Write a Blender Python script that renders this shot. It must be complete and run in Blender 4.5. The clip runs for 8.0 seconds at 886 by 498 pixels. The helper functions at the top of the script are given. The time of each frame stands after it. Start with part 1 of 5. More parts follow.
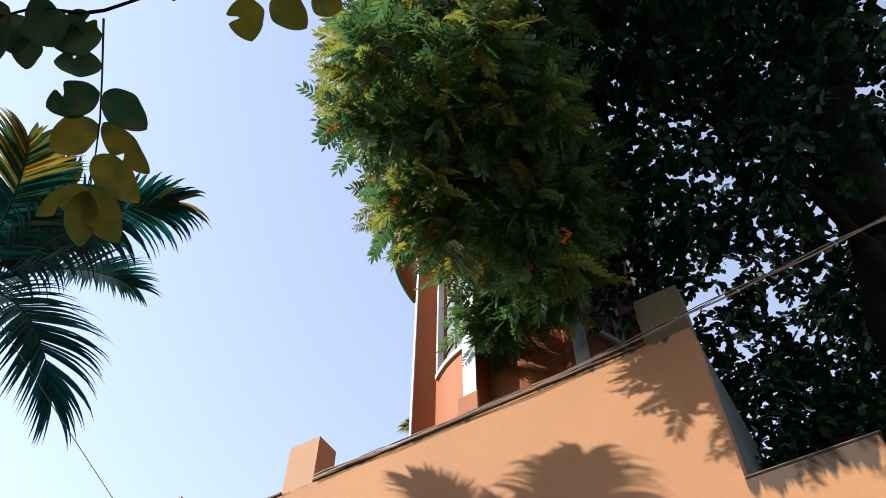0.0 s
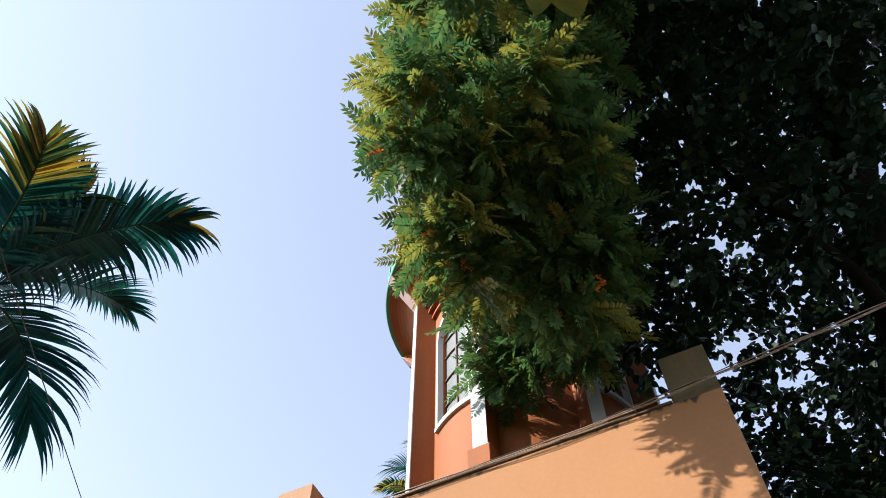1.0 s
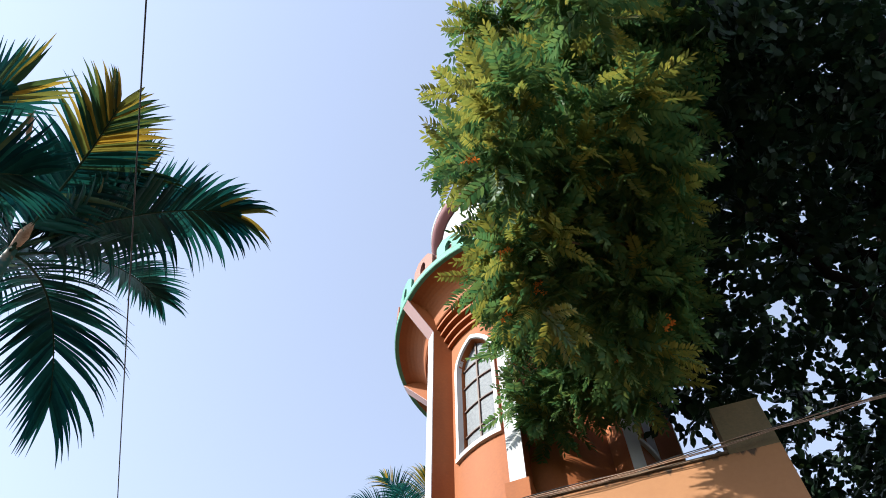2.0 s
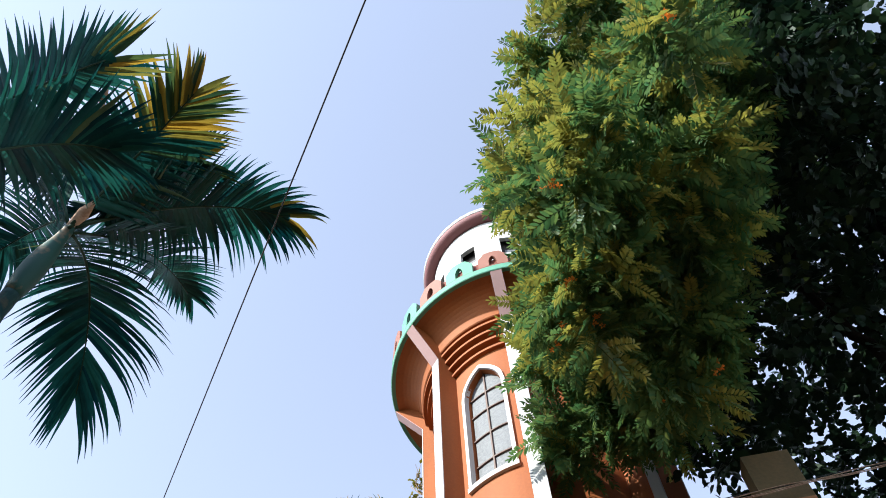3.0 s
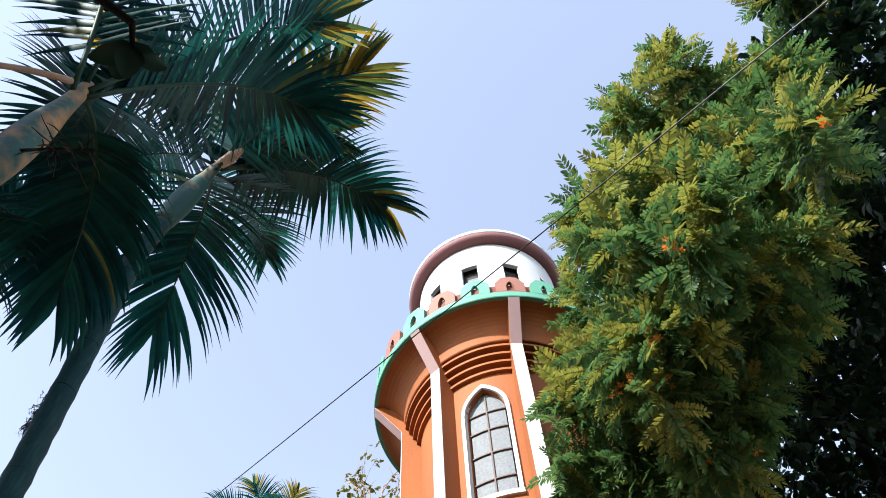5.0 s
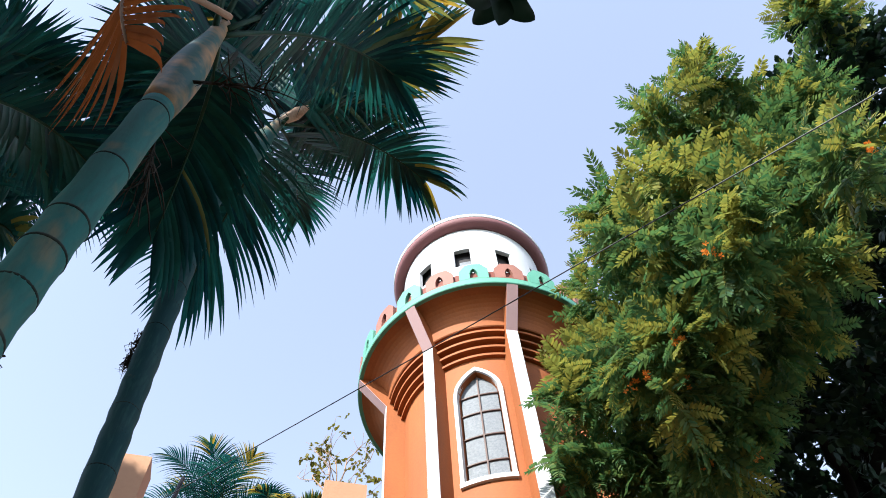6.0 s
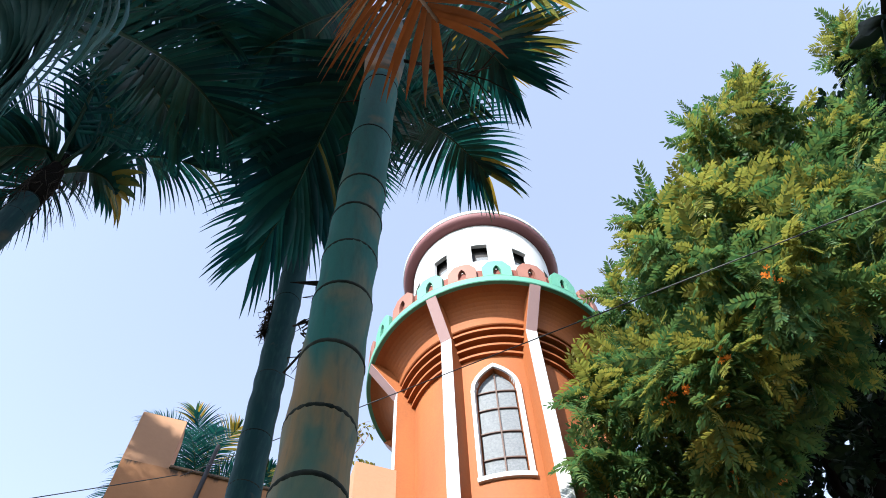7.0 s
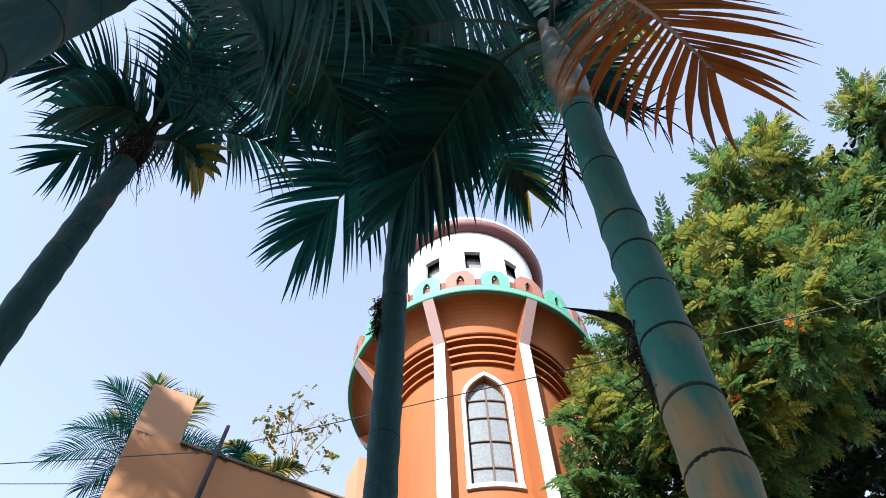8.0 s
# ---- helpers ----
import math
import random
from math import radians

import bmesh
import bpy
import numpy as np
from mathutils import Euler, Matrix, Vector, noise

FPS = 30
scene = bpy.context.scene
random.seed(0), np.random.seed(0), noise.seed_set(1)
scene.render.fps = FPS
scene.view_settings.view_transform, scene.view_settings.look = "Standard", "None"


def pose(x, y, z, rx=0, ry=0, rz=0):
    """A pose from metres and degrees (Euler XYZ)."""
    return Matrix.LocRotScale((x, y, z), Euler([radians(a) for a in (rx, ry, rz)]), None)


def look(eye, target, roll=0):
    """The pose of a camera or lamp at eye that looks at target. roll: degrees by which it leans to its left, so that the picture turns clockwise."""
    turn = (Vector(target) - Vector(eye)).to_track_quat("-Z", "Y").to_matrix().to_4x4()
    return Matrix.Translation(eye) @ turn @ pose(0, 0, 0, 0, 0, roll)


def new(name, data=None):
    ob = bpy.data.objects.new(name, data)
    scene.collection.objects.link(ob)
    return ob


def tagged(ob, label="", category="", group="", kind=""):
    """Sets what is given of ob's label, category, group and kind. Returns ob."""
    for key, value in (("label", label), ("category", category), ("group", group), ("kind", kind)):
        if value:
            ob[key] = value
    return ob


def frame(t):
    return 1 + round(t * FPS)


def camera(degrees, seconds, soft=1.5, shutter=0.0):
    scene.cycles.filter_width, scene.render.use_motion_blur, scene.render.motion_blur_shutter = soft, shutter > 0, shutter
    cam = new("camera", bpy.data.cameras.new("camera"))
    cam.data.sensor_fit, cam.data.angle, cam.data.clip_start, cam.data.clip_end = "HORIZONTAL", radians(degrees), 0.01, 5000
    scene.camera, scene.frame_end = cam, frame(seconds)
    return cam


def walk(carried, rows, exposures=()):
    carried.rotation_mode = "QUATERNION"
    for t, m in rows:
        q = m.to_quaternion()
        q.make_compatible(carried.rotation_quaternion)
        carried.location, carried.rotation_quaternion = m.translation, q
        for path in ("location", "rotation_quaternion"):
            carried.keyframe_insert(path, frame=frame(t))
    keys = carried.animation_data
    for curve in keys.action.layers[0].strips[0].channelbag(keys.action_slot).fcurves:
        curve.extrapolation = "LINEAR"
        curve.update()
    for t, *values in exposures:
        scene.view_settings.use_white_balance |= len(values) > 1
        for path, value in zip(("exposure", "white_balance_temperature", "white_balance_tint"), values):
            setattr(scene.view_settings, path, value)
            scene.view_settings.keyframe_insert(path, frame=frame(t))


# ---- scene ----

# ---- camera and its walk ----
cam = camera(56.4, 8.0, 0.95)
PATH = [
    (0, (-0.004, 0.196, 1.604), (-0.034, 1.354, 3.235), 0.6),
    (0.5, (-0.368, 0.419, 1.614), (-0.298, 1.496, 3.298), -1.4),
    (1, (-0.748, 0.7, 1.651), (-0.668, 1.7, 3.381), -0.1),
    (1.5, (-1.296, 0.946, 1.64), (-1.167, 1.89, 3.399), 0.0),
    (1.7, (-1.518, 1.048, 1.7), (-1.362, 1.972, 3.466), 0.1),
    (2.8, (-2.775, 1.655, 1.74), (-2.484, 2.431, 3.56), -3.5),
    (3, (-2.949, 1.709, 1.743), (-2.629, 2.474, 3.563), -4.0),
    (3.5, (-3.406, 1.866, 1.726), (-3.031, 2.579, 3.557), -5.8),
    (4, (-3.929, 1.999, 1.666), (-3.513, 2.671, 3.503), -5.8),
    (4.5, (-4.333, 2.183, 1.689), (-3.868, 2.846, 3.518), -5.0),
    (5.8, (-5.253, 2.872, 1.714), (-4.63, 3.484, 3.513), -4.8),
    (6, (-5.365, 2.991, 1.708), (-4.721, 3.593, 3.503), -5.3),
    (6.5, (-5.598, 3.308, 1.742), (-4.936, 3.894, 3.536), -4.3),
    (7, (-5.988, 3.592, 1.716), (-5.283, 4.158, 3.5), -3.1),
    (7.5, (-6.267, 3.944, 1.724), (-5.525, 4.46, 3.508), -3.0),
    (8, (-6.577, 4.212, 1.726), (-5.795, 4.682, 3.506), -2.8),
]
walk(cam, [(t, look(eye, target, roll)) for t, eye, target, roll in PATH],
     ((0.0, 1.10, 5850, 2), (0.5, 1.22, 6100, 2), (1.5, 1.22, 5900, 2), (3.5, 1.37, 5900, 2), (4.5, 1.43, 5950, 2), (6.0, 1.50, 5780, 2), (8.0, 1.52, 5780, 2)))

# ---- world and sun ----
SUN_AZ, SUN_EL = -167.0, 33.0
to_sun = Vector((math.cos(radians(SUN_AZ)) * math.cos(radians(SUN_EL)),
                 math.sin(radians(SUN_AZ)) * math.cos(radians(SUN_EL)), math.sin(radians(SUN_EL))))
world = bpy.data.worlds.new("sky")
scene.world = world
world.use_nodes = True
wn = world.node_tree
sky = wn.nodes.new("ShaderNodeTexSky")
sky.sky_type = "NISHITA"
sky.sun_disc = False
sky.sun_elevation = radians(SUN_EL)
sky.sun_rotation = math.atan2(to_sun.x, to_sun.y)
sky.air_density, sky.dust_density, sky.ozone_density = 1.0, 0.15, 1.0
wn.nodes["Background"].inputs["Strength"].default_value = 0.15
haze = wn.nodes.new("ShaderNodeHueSaturation")  # thin high haze
haze.inputs["Saturation"].default_value, haze.inputs["Value"].default_value = 0.50, 1.19
haze.inputs["Hue"].default_value = 0.523
wn.links.new(sky.outputs[0], haze.inputs["Color"])
wn.links.new(haze.outputs[0], wn.nodes["Background"].inputs["Color"])
sun_data = bpy.data.lights.new("sun", "SUN")
sun_data.energy, sun_data.angle, sun_data.color = 5.0, radians(0.53), (1.0, 0.93, 0.82)
sun = new("sun", sun_data)
sun.matrix_world = look(to_sun * 60, (0, 0, 0))


# ---- materials ----
def mat(name, colour, second, scale=3.0, fine=40.0, rough=0.7, bump=0.15, amount=0.5, metal=0.0, streak=1.0, spec=0.4, lo=0.55, hi=1.0):
    """Two colours mixed by coarse noise, broken up by fine noise, with a fine relief."""
    m = bpy.data.materials.new(name)
    m.use_nodes = True
    n, l = m.node_tree.nodes, m.node_tree.links
    b = n["Principled BSDF"]
    tc = n.new("ShaderNodeTexCoord")
    mp = n.new("ShaderNodeMapping")
    mp.inputs["Scale"].default_value = (1, 1, streak)
    l.new(tc.outputs["Object"], mp.inputs["Vector"])
    big = n.new("ShaderNodeTexNoise")
    big.inputs["Scale"].default_value, big.inputs["Detail"].default_value = scale, 6
    l.new(mp.outputs[0], big.inputs["Vector"])
    small = n.new("ShaderNodeTexNoise")
    small.inputs["Scale"].default_value, small.inputs["Detail"].default_value = fine, 5
    l.new(tc.outputs["Object"], small.inputs["Vector"])
    add = n.new("ShaderNodeMath")
    add.operation = "MULTIPLY_ADD"
    l.new(small.outputs["Fac"], add.inputs[0])
    add.inputs[1].default_value = 0.5
    l.new(big.outputs["Fac"], add.inputs[2])
    ramp = n.new("ShaderNodeMapRange")
    ramp.inputs["From Min"].default_value, ramp.inputs["From Max"].default_value = lo, hi
    ramp.inputs["To Max"].default_value = amount
    l.new(add.outputs[0], ramp.inputs["Value"])
    mix = n.new("ShaderNodeMix")
    mix.data_type = "RGBA"
    mix.inputs["A"].default_value, mix.inputs["B"].default_value = (*colour, 1), (*second, 1)
    l.new(ramp.outputs[0], mix.inputs["Factor"])
    l.new(mix.outputs["Result"], b.inputs["Base Color"])
    b.inputs["Roughness"].default_value, b.inputs["Metallic"].default_value = rough, metal
    b.inputs["Specular IOR Level"].default_value = spec
    if bump:
        bp = n.new("ShaderNodeBump")
        bp.inputs["Strength"].default_value, bp.inputs["Distance"].default_value = bump, 0.01
        l.new(small.outputs["Fac"], bp.inputs["Height"])
        l.new(bp.outputs[0], b.inputs["Normal"])
    return m


def leaf_mat(name, colour, second, third=None, through_light=0.4, rough=0.45, share=0.85, gloss=0.25, patch=None):
    """Leaf: every leaf its own tint, a little gloss, and light that shines through."""
    m = bpy.data.materials.new(name)
    m.use_nodes = True
    n, l = m.node_tree.nodes, m.node_tree.links
    b, out = n["Principled BSDF"], n["Material Output"]
    geo = n.new("ShaderNodeNewGeometry")
    ramp = n.new("ShaderNodeValToRGB")
    ramp.color_ramp.elements[0].color = (*colour, 1)
    ramp.color_ramp.elements[1].color = (*second, 1)
    ramp.color_ramp.elements[1].position = share
    if third:
        e = ramp.color_ramp.elements.new(min(share + 0.06, 1.0))
        e.color = (*third, 1)
    own, both, wrap = n.new("ShaderNodeObjectInfo"), n.new("ShaderNodeMath"), n.new("ShaderNodeMath")
    wrap.operation = "FRACT"
    l.new(geo.outputs["Random Per Island"], both.inputs[0])
    l.new(own.outputs["Random"], both.inputs[1])
    l.new(both.outputs[0], wrap.inputs[0])
    l.new(wrap.outputs[0], ramp.inputs[0])
    tc = n.new("ShaderNodeTexCoord")
    nz = n.new("ShaderNodeTexNoise")
    nz.inputs["Scale"].default_value, nz.inputs["Detail"].default_value = 14.0, 4
    l.new(tc.outputs["Object"], nz.inputs["Vector"])
    hsv = n.new("ShaderNodeHueSaturation")
    mr = n.new("ShaderNodeMapRange")
    mr.inputs["To Min"].default_value, mr.inputs["To Max"].default_value = 0.65, 1.35
    l.new(nz.outputs["Fac"], mr.inputs["Value"])
    l.new(mr.outputs[0], hsv.inputs["Value"])
    l.new(ramp.outputs[0], hsv.inputs["Color"])
    if patch:
        blot = n.new("ShaderNodeTexNoise")
        blot.inputs["Scale"].default_value, blot.inputs["Detail"].default_value = 30.0, 6
        l.new(tc.outputs["Object"], blot.inputs["Vector"])
        cut = n.new("ShaderNodeMapRange")
        cut.inputs["From Min"].default_value, cut.inputs["From Max"].default_value = 0.45, 0.66
        l.new(blot.outputs["Fac"], cut.inputs["Value"])
        blend = n.new("ShaderNodeMix")
        blend.data_type = "RGBA"
        blend.inputs["B"].default_value = (*patch, 1)
        l.new(cut.outputs[0], blend.inputs["Factor"])
        l.new(ramp.outputs[0], blend.inputs["A"])
        l.new(blend.outputs["Result"], hsv.inputs["Color"])
    l.new(hsv.outputs[0], b.inputs["Base Color"])
    b.inputs["Roughness"].default_value = rough
    b.inputs["Specular IOR Level"].default_value = gloss
    tr = n.new("ShaderNodeBsdfTranslucent")
    l.new(hsv.outputs[0], tr.inputs["Color"])
    mx = n.new("ShaderNodeMixShader")
    mx.inputs[0].default_value = through_light
    l.new(b.outputs[0], mx.inputs[1])
    l.new(tr.outputs[0], mx.inputs[2])
    l.new(mx.outputs[0], out.inputs["Surface"])
    return m


M_ORANGE = mat("orange_paint", (0.272, 0.074, 0.012), (0.168, 0.042, 0.007), 2.2, 30, 0.75, 0.15, 0.7, streak=0.22)
M_WALL = mat("peach_paint", (0.360, 0.188, 0.104), (0.290, 0.148, 0.080), 0.9, 24, 0.85, 0.15, 0.6, streak=0.4)
# darker copy of the peach paint, with the tree's shade put into it
M_PIER_SHADE = mat("shaded_peach_paint", (0.165, 0.105, 0.052), (0.085, 0.066, 0.034), 4, 30, 0.9, 0.25, 0.8, streak=0.4)
M_COPING = mat("weathered_coping", (0.180, 0.106, 0.060), (0.070, 0.049, 0.035), 5, 40, 0.9, 0.3, 0.9)
M_WHITE = mat("white_paint", (0.465, 0.448, 0.450), (0.375, 0.355, 0.356), 1.5, 30, 0.6, 0.06, 0.5, streak=0.3)
M_PINK = mat("pale_pink_paint", (0.330, 0.200, 0.195), (0.265, 0.158, 0.152), 2, 30, 0.7, 0.06, 0.5, streak=0.3)
M_SOFFIT = mat("rose_paint", (0.185, 0.070, 0.075), (0.140, 0.052, 0.056), 2, 30, 0.7, 0.06, 0.5)
M_GREEN = mat("mint_paint", (0.075, 0.220, 0.150), (0.102, 0.238, 0.168), 3, 30, 0.65, 0.06, 0.6)
M_SALMON = mat("salmon_paint", (0.205, 0.080, 0.055), (0.165, 0.062, 0.042), 3, 30, 0.7, 0.06, 0.6)
M_RED = mat("oxide_red_paint", (0.150, 0.032, 0.018), (0.110, 0.024, 0.014), 3, 30, 0.75, 0.06, 0.6)
# for sheets behind openings: the unlit inside is put into this colour
M_DARK = mat("unlit_interior", (0.03, 0.025, 0.025), (0.05, 0.04, 0.04), 3, 30, 0.9, 0.0, 0.5)
M_IRON = mat("dark_iron", (0.012, 0.012, 0.014), (0.035, 0.025, 0.02), 8, 60, 0.6, 0.1, 0.6, spec=0.2)
M_RUST = mat("rust_brown_paint", (0.085, 0.038, 0.024), (0.05, 0.026, 0.02), 8, 60, 0.6, 0.1, 0.6)
M_CABLE = mat("black_cable", (0.02, 0.02, 0.025), (0.05, 0.05, 0.05), 8, 60, 0.5, 0.0, 0.5)
M_COPPER = mat("brown_cable", (0.30, 0.17, 0.11), (0.45, 0.33, 0.27), 8, 60, 0.5, 0.0, 0.6)
M_FROST = mat("frosted_glass", (0.165, 0.165, 0.175), (0.085, 0.087, 0.096), 28, 120, 0.5, 0.5, 0.8, spec=0.2)
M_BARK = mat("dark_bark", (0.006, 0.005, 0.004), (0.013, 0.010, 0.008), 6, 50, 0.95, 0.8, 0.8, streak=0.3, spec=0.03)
M_TWIG = mat("tan_twig", (0.26, 0.15, 0.09), (0.16, 0.10, 0.06), 6, 50, 0.9, 0.3, 0.8)


def trunk_mat(name, skin, grey, patches, rusty_to=0.0):
    """Palm trunk: smooth teal-green skin with grey-tan patches, rusty blotches and fine upright grain."""
    m = bpy.data.materials.new(name)
    m.use_nodes = True
    n, l = m.node_tree.nodes, m.node_tree.links
    b = n["Principled BSDF"]
    tc = n.new("ShaderNodeTexCoord")

    def field(scale, stretch, detail, twist):
        mp, nz = n.new("ShaderNodeMapping"), n.new("ShaderNodeTexNoise")
        mp.inputs["Scale"].default_value = (1, 1, stretch)
        nz.inputs["Scale"].default_value, nz.inputs["Detail"].default_value, nz.inputs["Distortion"].default_value = scale, detail, twist
        l.new(tc.outputs["Object"], mp.inputs["Vector"])
        l.new(mp.outputs[0], nz.inputs["Vector"])
        return nz.outputs["Fac"]

    colour = None
    for scale, stretch, twist, lo, hi, tint in ((6.0, 0.4, 0.8, 0.40 + patches, 0.68 + patches, grey), (5.0, 0.5, 1.0, 0.48 + patches, 0.78 + patches, (0.21, 0.115, 0.045)), (60.0, 0.15, 0.0, 0.50, 0.80, (0.024, 0.064, 0.058))):
        cut, mix = n.new("ShaderNodeMapRange"), n.new("ShaderNodeMix")
        cut.inputs["From Min"].default_value, cut.inputs["From Max"].default_value, cut.inputs["To Max"].default_value = lo, hi, 0.8
        amount = field(scale, stretch, 7, twist)
        if rusty_to and scale == 5.0:
            # the oldest joints of the trunk are rusty and worn
            sep, rise, add = n.new("ShaderNodeSeparateXYZ"), n.new("ShaderNodeMapRange"), n.new("ShaderNodeMath")
            rise.inputs["From Min"].default_value, rise.inputs["From Max"].default_value = rusty_to - 0.8, rusty_to
            rise.inputs["To Min"].default_value, rise.inputs["To Max"].default_value = 0.30, 0.0
            l.new(tc.outputs["Object"], sep.inputs[0])
            l.new(sep.outputs["Z"], rise.inputs["Value"])
            l.new(amount, add.inputs[0])
            l.new(rise.outputs[0], add.inputs[1])
            amount = add.outputs[0]
        l.new(amount, cut.inputs["Value"])
        mix.data_type = "RGBA"
        mix.inputs["A"].default_value, mix.inputs["B"].default_value = (*skin, 1), (*tint, 1)
        l.new(cut.outputs[0], mix.inputs["Factor"])
        if colour is not None:
            l.new(colour, mix.inputs["A"])
        colour = mix.outputs["Result"]
    l.new(colour, b.inputs["Base Color"])
    b.inputs["Roughness"].default_value, b.inputs["Specular IOR Level"].default_value = 0.7, 0.15
    bp = n.new("ShaderNodeBump")
    bp.inputs["Strength"].default_value, bp.inputs["Distance"].default_value = 0.35, 0.006
    l.new(field(55.0, 0.25, 5, 0.0), bp.inputs["Height"])
    l.new(bp.outputs[0], b.inputs["Normal"])
    return m


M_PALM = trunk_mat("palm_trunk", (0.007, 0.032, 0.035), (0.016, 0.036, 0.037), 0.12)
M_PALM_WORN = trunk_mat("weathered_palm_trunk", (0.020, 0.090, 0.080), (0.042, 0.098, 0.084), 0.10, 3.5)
M_SCAR = mat("palm_leaf_scar", (0.004, 0.007, 0.006), (0.04, 0.042, 0.034), 9, 60, 0.9, 0.4, 0.8, spec=0.1)
M_SHAFT = mat("palm_crownshaft", (0.028, 0.070, 0.058), (0.40, 0.19, 0.07), 3.0, 14, 0.55, 0.15, 0.9, streak=0.6, spec=0.2, lo=0.66, hi=0.92)
M_SHAFT_GREEN = mat("green_crownshaft", (0.016, 0.058, 0.050), (0.30, 0.16, 0.08), 3.0, 14, 0.5, 0.15, 0.9, streak=0.6, spec=0.2, lo=0.74, hi=0.96)
M_FIBRE = mat("palm_fibre", (0.014, 0.012, 0.010), (0.055, 0.042, 0.032), 9, 60, 0.95, 0.5, 0.8, spec=0.05)
M_RACHIS = mat("palm_rachis", (0.012, 0.036, 0.024), (0.035, 0.05, 0.02), 5, 50, 0.5, 0.1, 0.6, spec=0.1)
M_SHEATH = mat("dry_sheath", (0.52, 0.36, 0.27), (0.22, 0.11, 0.06), 9, 60, 0.8, 0.3, 0.8, streak=0.5, spec=0.1)
# dark: unseen roof bounces less; the end wall's shade is put into it
M_ROOF = mat("dark_concrete", (0.10, 0.093, 0.083), (0.055, 0.05, 0.046), 1.5, 30, 0.95, 0.3, 0.8)


def stained(name, top, depth):
    """Peach paint with black rain streaks that run down from a wall's top."""
    m = mat(name, (0.340, 0.152, 0.064), (0.270, 0.118, 0.049), 0.9, 24, 0.85, 0.2, 0.6, streak=0.4)
    n, l = m.node_tree.nodes, m.node_tree.links
    b = n["Principled BSDF"]
    tc = n.new("ShaderNodeTexCoord")
    mp = n.new("ShaderNodeMapping")
    mp.inputs["Scale"].default_value = (9, 9, 0.7)
    nz = n.new("ShaderNodeTexNoise")
    nz.inputs["Scale"].default_value, nz.inputs["Detail"].default_value = 1.0, 6
    sep = n.new("ShaderNodeSeparateXYZ")
    drop = n.new("ShaderNodeMapRange")
    drop.inputs["From Min"].default_value, drop.inputs["From Max"].default_value = top - depth, top
    drop.inputs["To Min"].default_value, drop.inputs["To Max"].default_value = -0.35, 0.42
    add = n.new("ShaderNodeMath")
    cut = n.new("ShaderNodeMapRange")
    cut.inputs["From Min"].default_value, cut.inputs["From Max"].default_value = 0.57, 0.69
    cut.inputs["To Max"].default_value = 0.92
    mix = n.new("ShaderNodeMix")
    mix.data_type = "RGBA"
    mix.inputs["B"].default_value = (0.035, 0.022, 0.014, 1)
    paint = b.inputs["Base Color"].links[0].from_socket
    for a, c in ((tc.outputs["Object"], mp.inputs["Vector"]), (mp.outputs[0], nz.inputs["Vector"]), (tc.outputs["Object"], sep.inputs[0]), (sep.outputs["Z"], drop.inputs["Value"]),
                 (nz.outputs["Fac"], add.inputs[0]), (drop.outputs[0], add.inputs[1]), (add.outputs[0], cut.inputs["Value"]), (cut.outputs[0], mix.inputs["Factor"]),
                 (paint, mix.inputs["A"]), (mix.outputs["Result"], b.inputs["Base Color"])):
        l.new(a, c)
    return m


M_STAINED = stained("stained_peach_paint", 5.92, 0.55)
M_PARAPET = stained("streaked_peach_paint", 7.90, 0.30)
M_GROUND = mat("dry_earth", (0.075, 0.065, 0.045), (0.045, 0.048, 0.028), 0.8, 18, 0.95, 0.5, 0.8)
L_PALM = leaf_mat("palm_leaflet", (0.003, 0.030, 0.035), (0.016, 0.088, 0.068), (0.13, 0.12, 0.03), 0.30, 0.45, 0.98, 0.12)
# paler copy of L_PALM: sky light on the hanging leaflets, put into colour
L_PALM_SKYLIT = leaf_mat("skylit_palm_leaflet", (0.024, 0.085, 0.085), (0.065, 0.130, 0.120), (0.13, 0.10, 0.04), 0.25, 0.4, 0.97, 0.25)
L_YELLOW = leaf_mat("yellowing_palm_leaflet", (0.42, 0.25, 0.025), (0.10, 0.13, 0.03), (0.03, 0.07, 0.03), 0.35, 0.5, 0.6)
L_DRY = leaf_mat("dry_palm_leaflet", (0.22, 0.060, 0.012), (0.14, 0.042, 0.012), (0.22, 0.12, 0.06), 0.4, 0.8, 0.85, 0.05)
L_FEATHER = leaf_mat("feather_leaflet", (0.040, 0.104, 0.036), (0.104, 0.146, 0.036), (0.18, 0.17, 0.03), 0.50, 0.5, 0.97)
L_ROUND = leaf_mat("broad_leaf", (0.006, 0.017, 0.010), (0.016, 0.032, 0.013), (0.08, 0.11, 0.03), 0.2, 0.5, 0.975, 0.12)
L_SPRIG = leaf_mat("yellowing_leaflet", (0.115, 0.098, 0.012), (0.165, 0.116, 0.012), None, 0.45, 0.6, 1.0, 0.08, (0.075, 0.085, 0.018))
L_SPRIG_GREEN = leaf_mat("overhanging_leaflet", (0.018, 0.048, 0.026), (0.030, 0.060, 0.022), None, 0.4, 0.6, 1.0, 0.08, (0.055, 0.060, 0.018))
L_FLOWER = leaf_mat("orange_blossom", (0.75, 0.20, 0.03), (0.85, 0.32, 0.05), None, 0.3, 0.6, 1.0)


# ---- building helpers ----
def thing(name, label, category, at=(0, 0, 0), group="", kind=""):
    ob = new(name)
    ob.location = at
    ob.empty_display_size = 0.2
    return tagged(ob, label, category, group, kind)


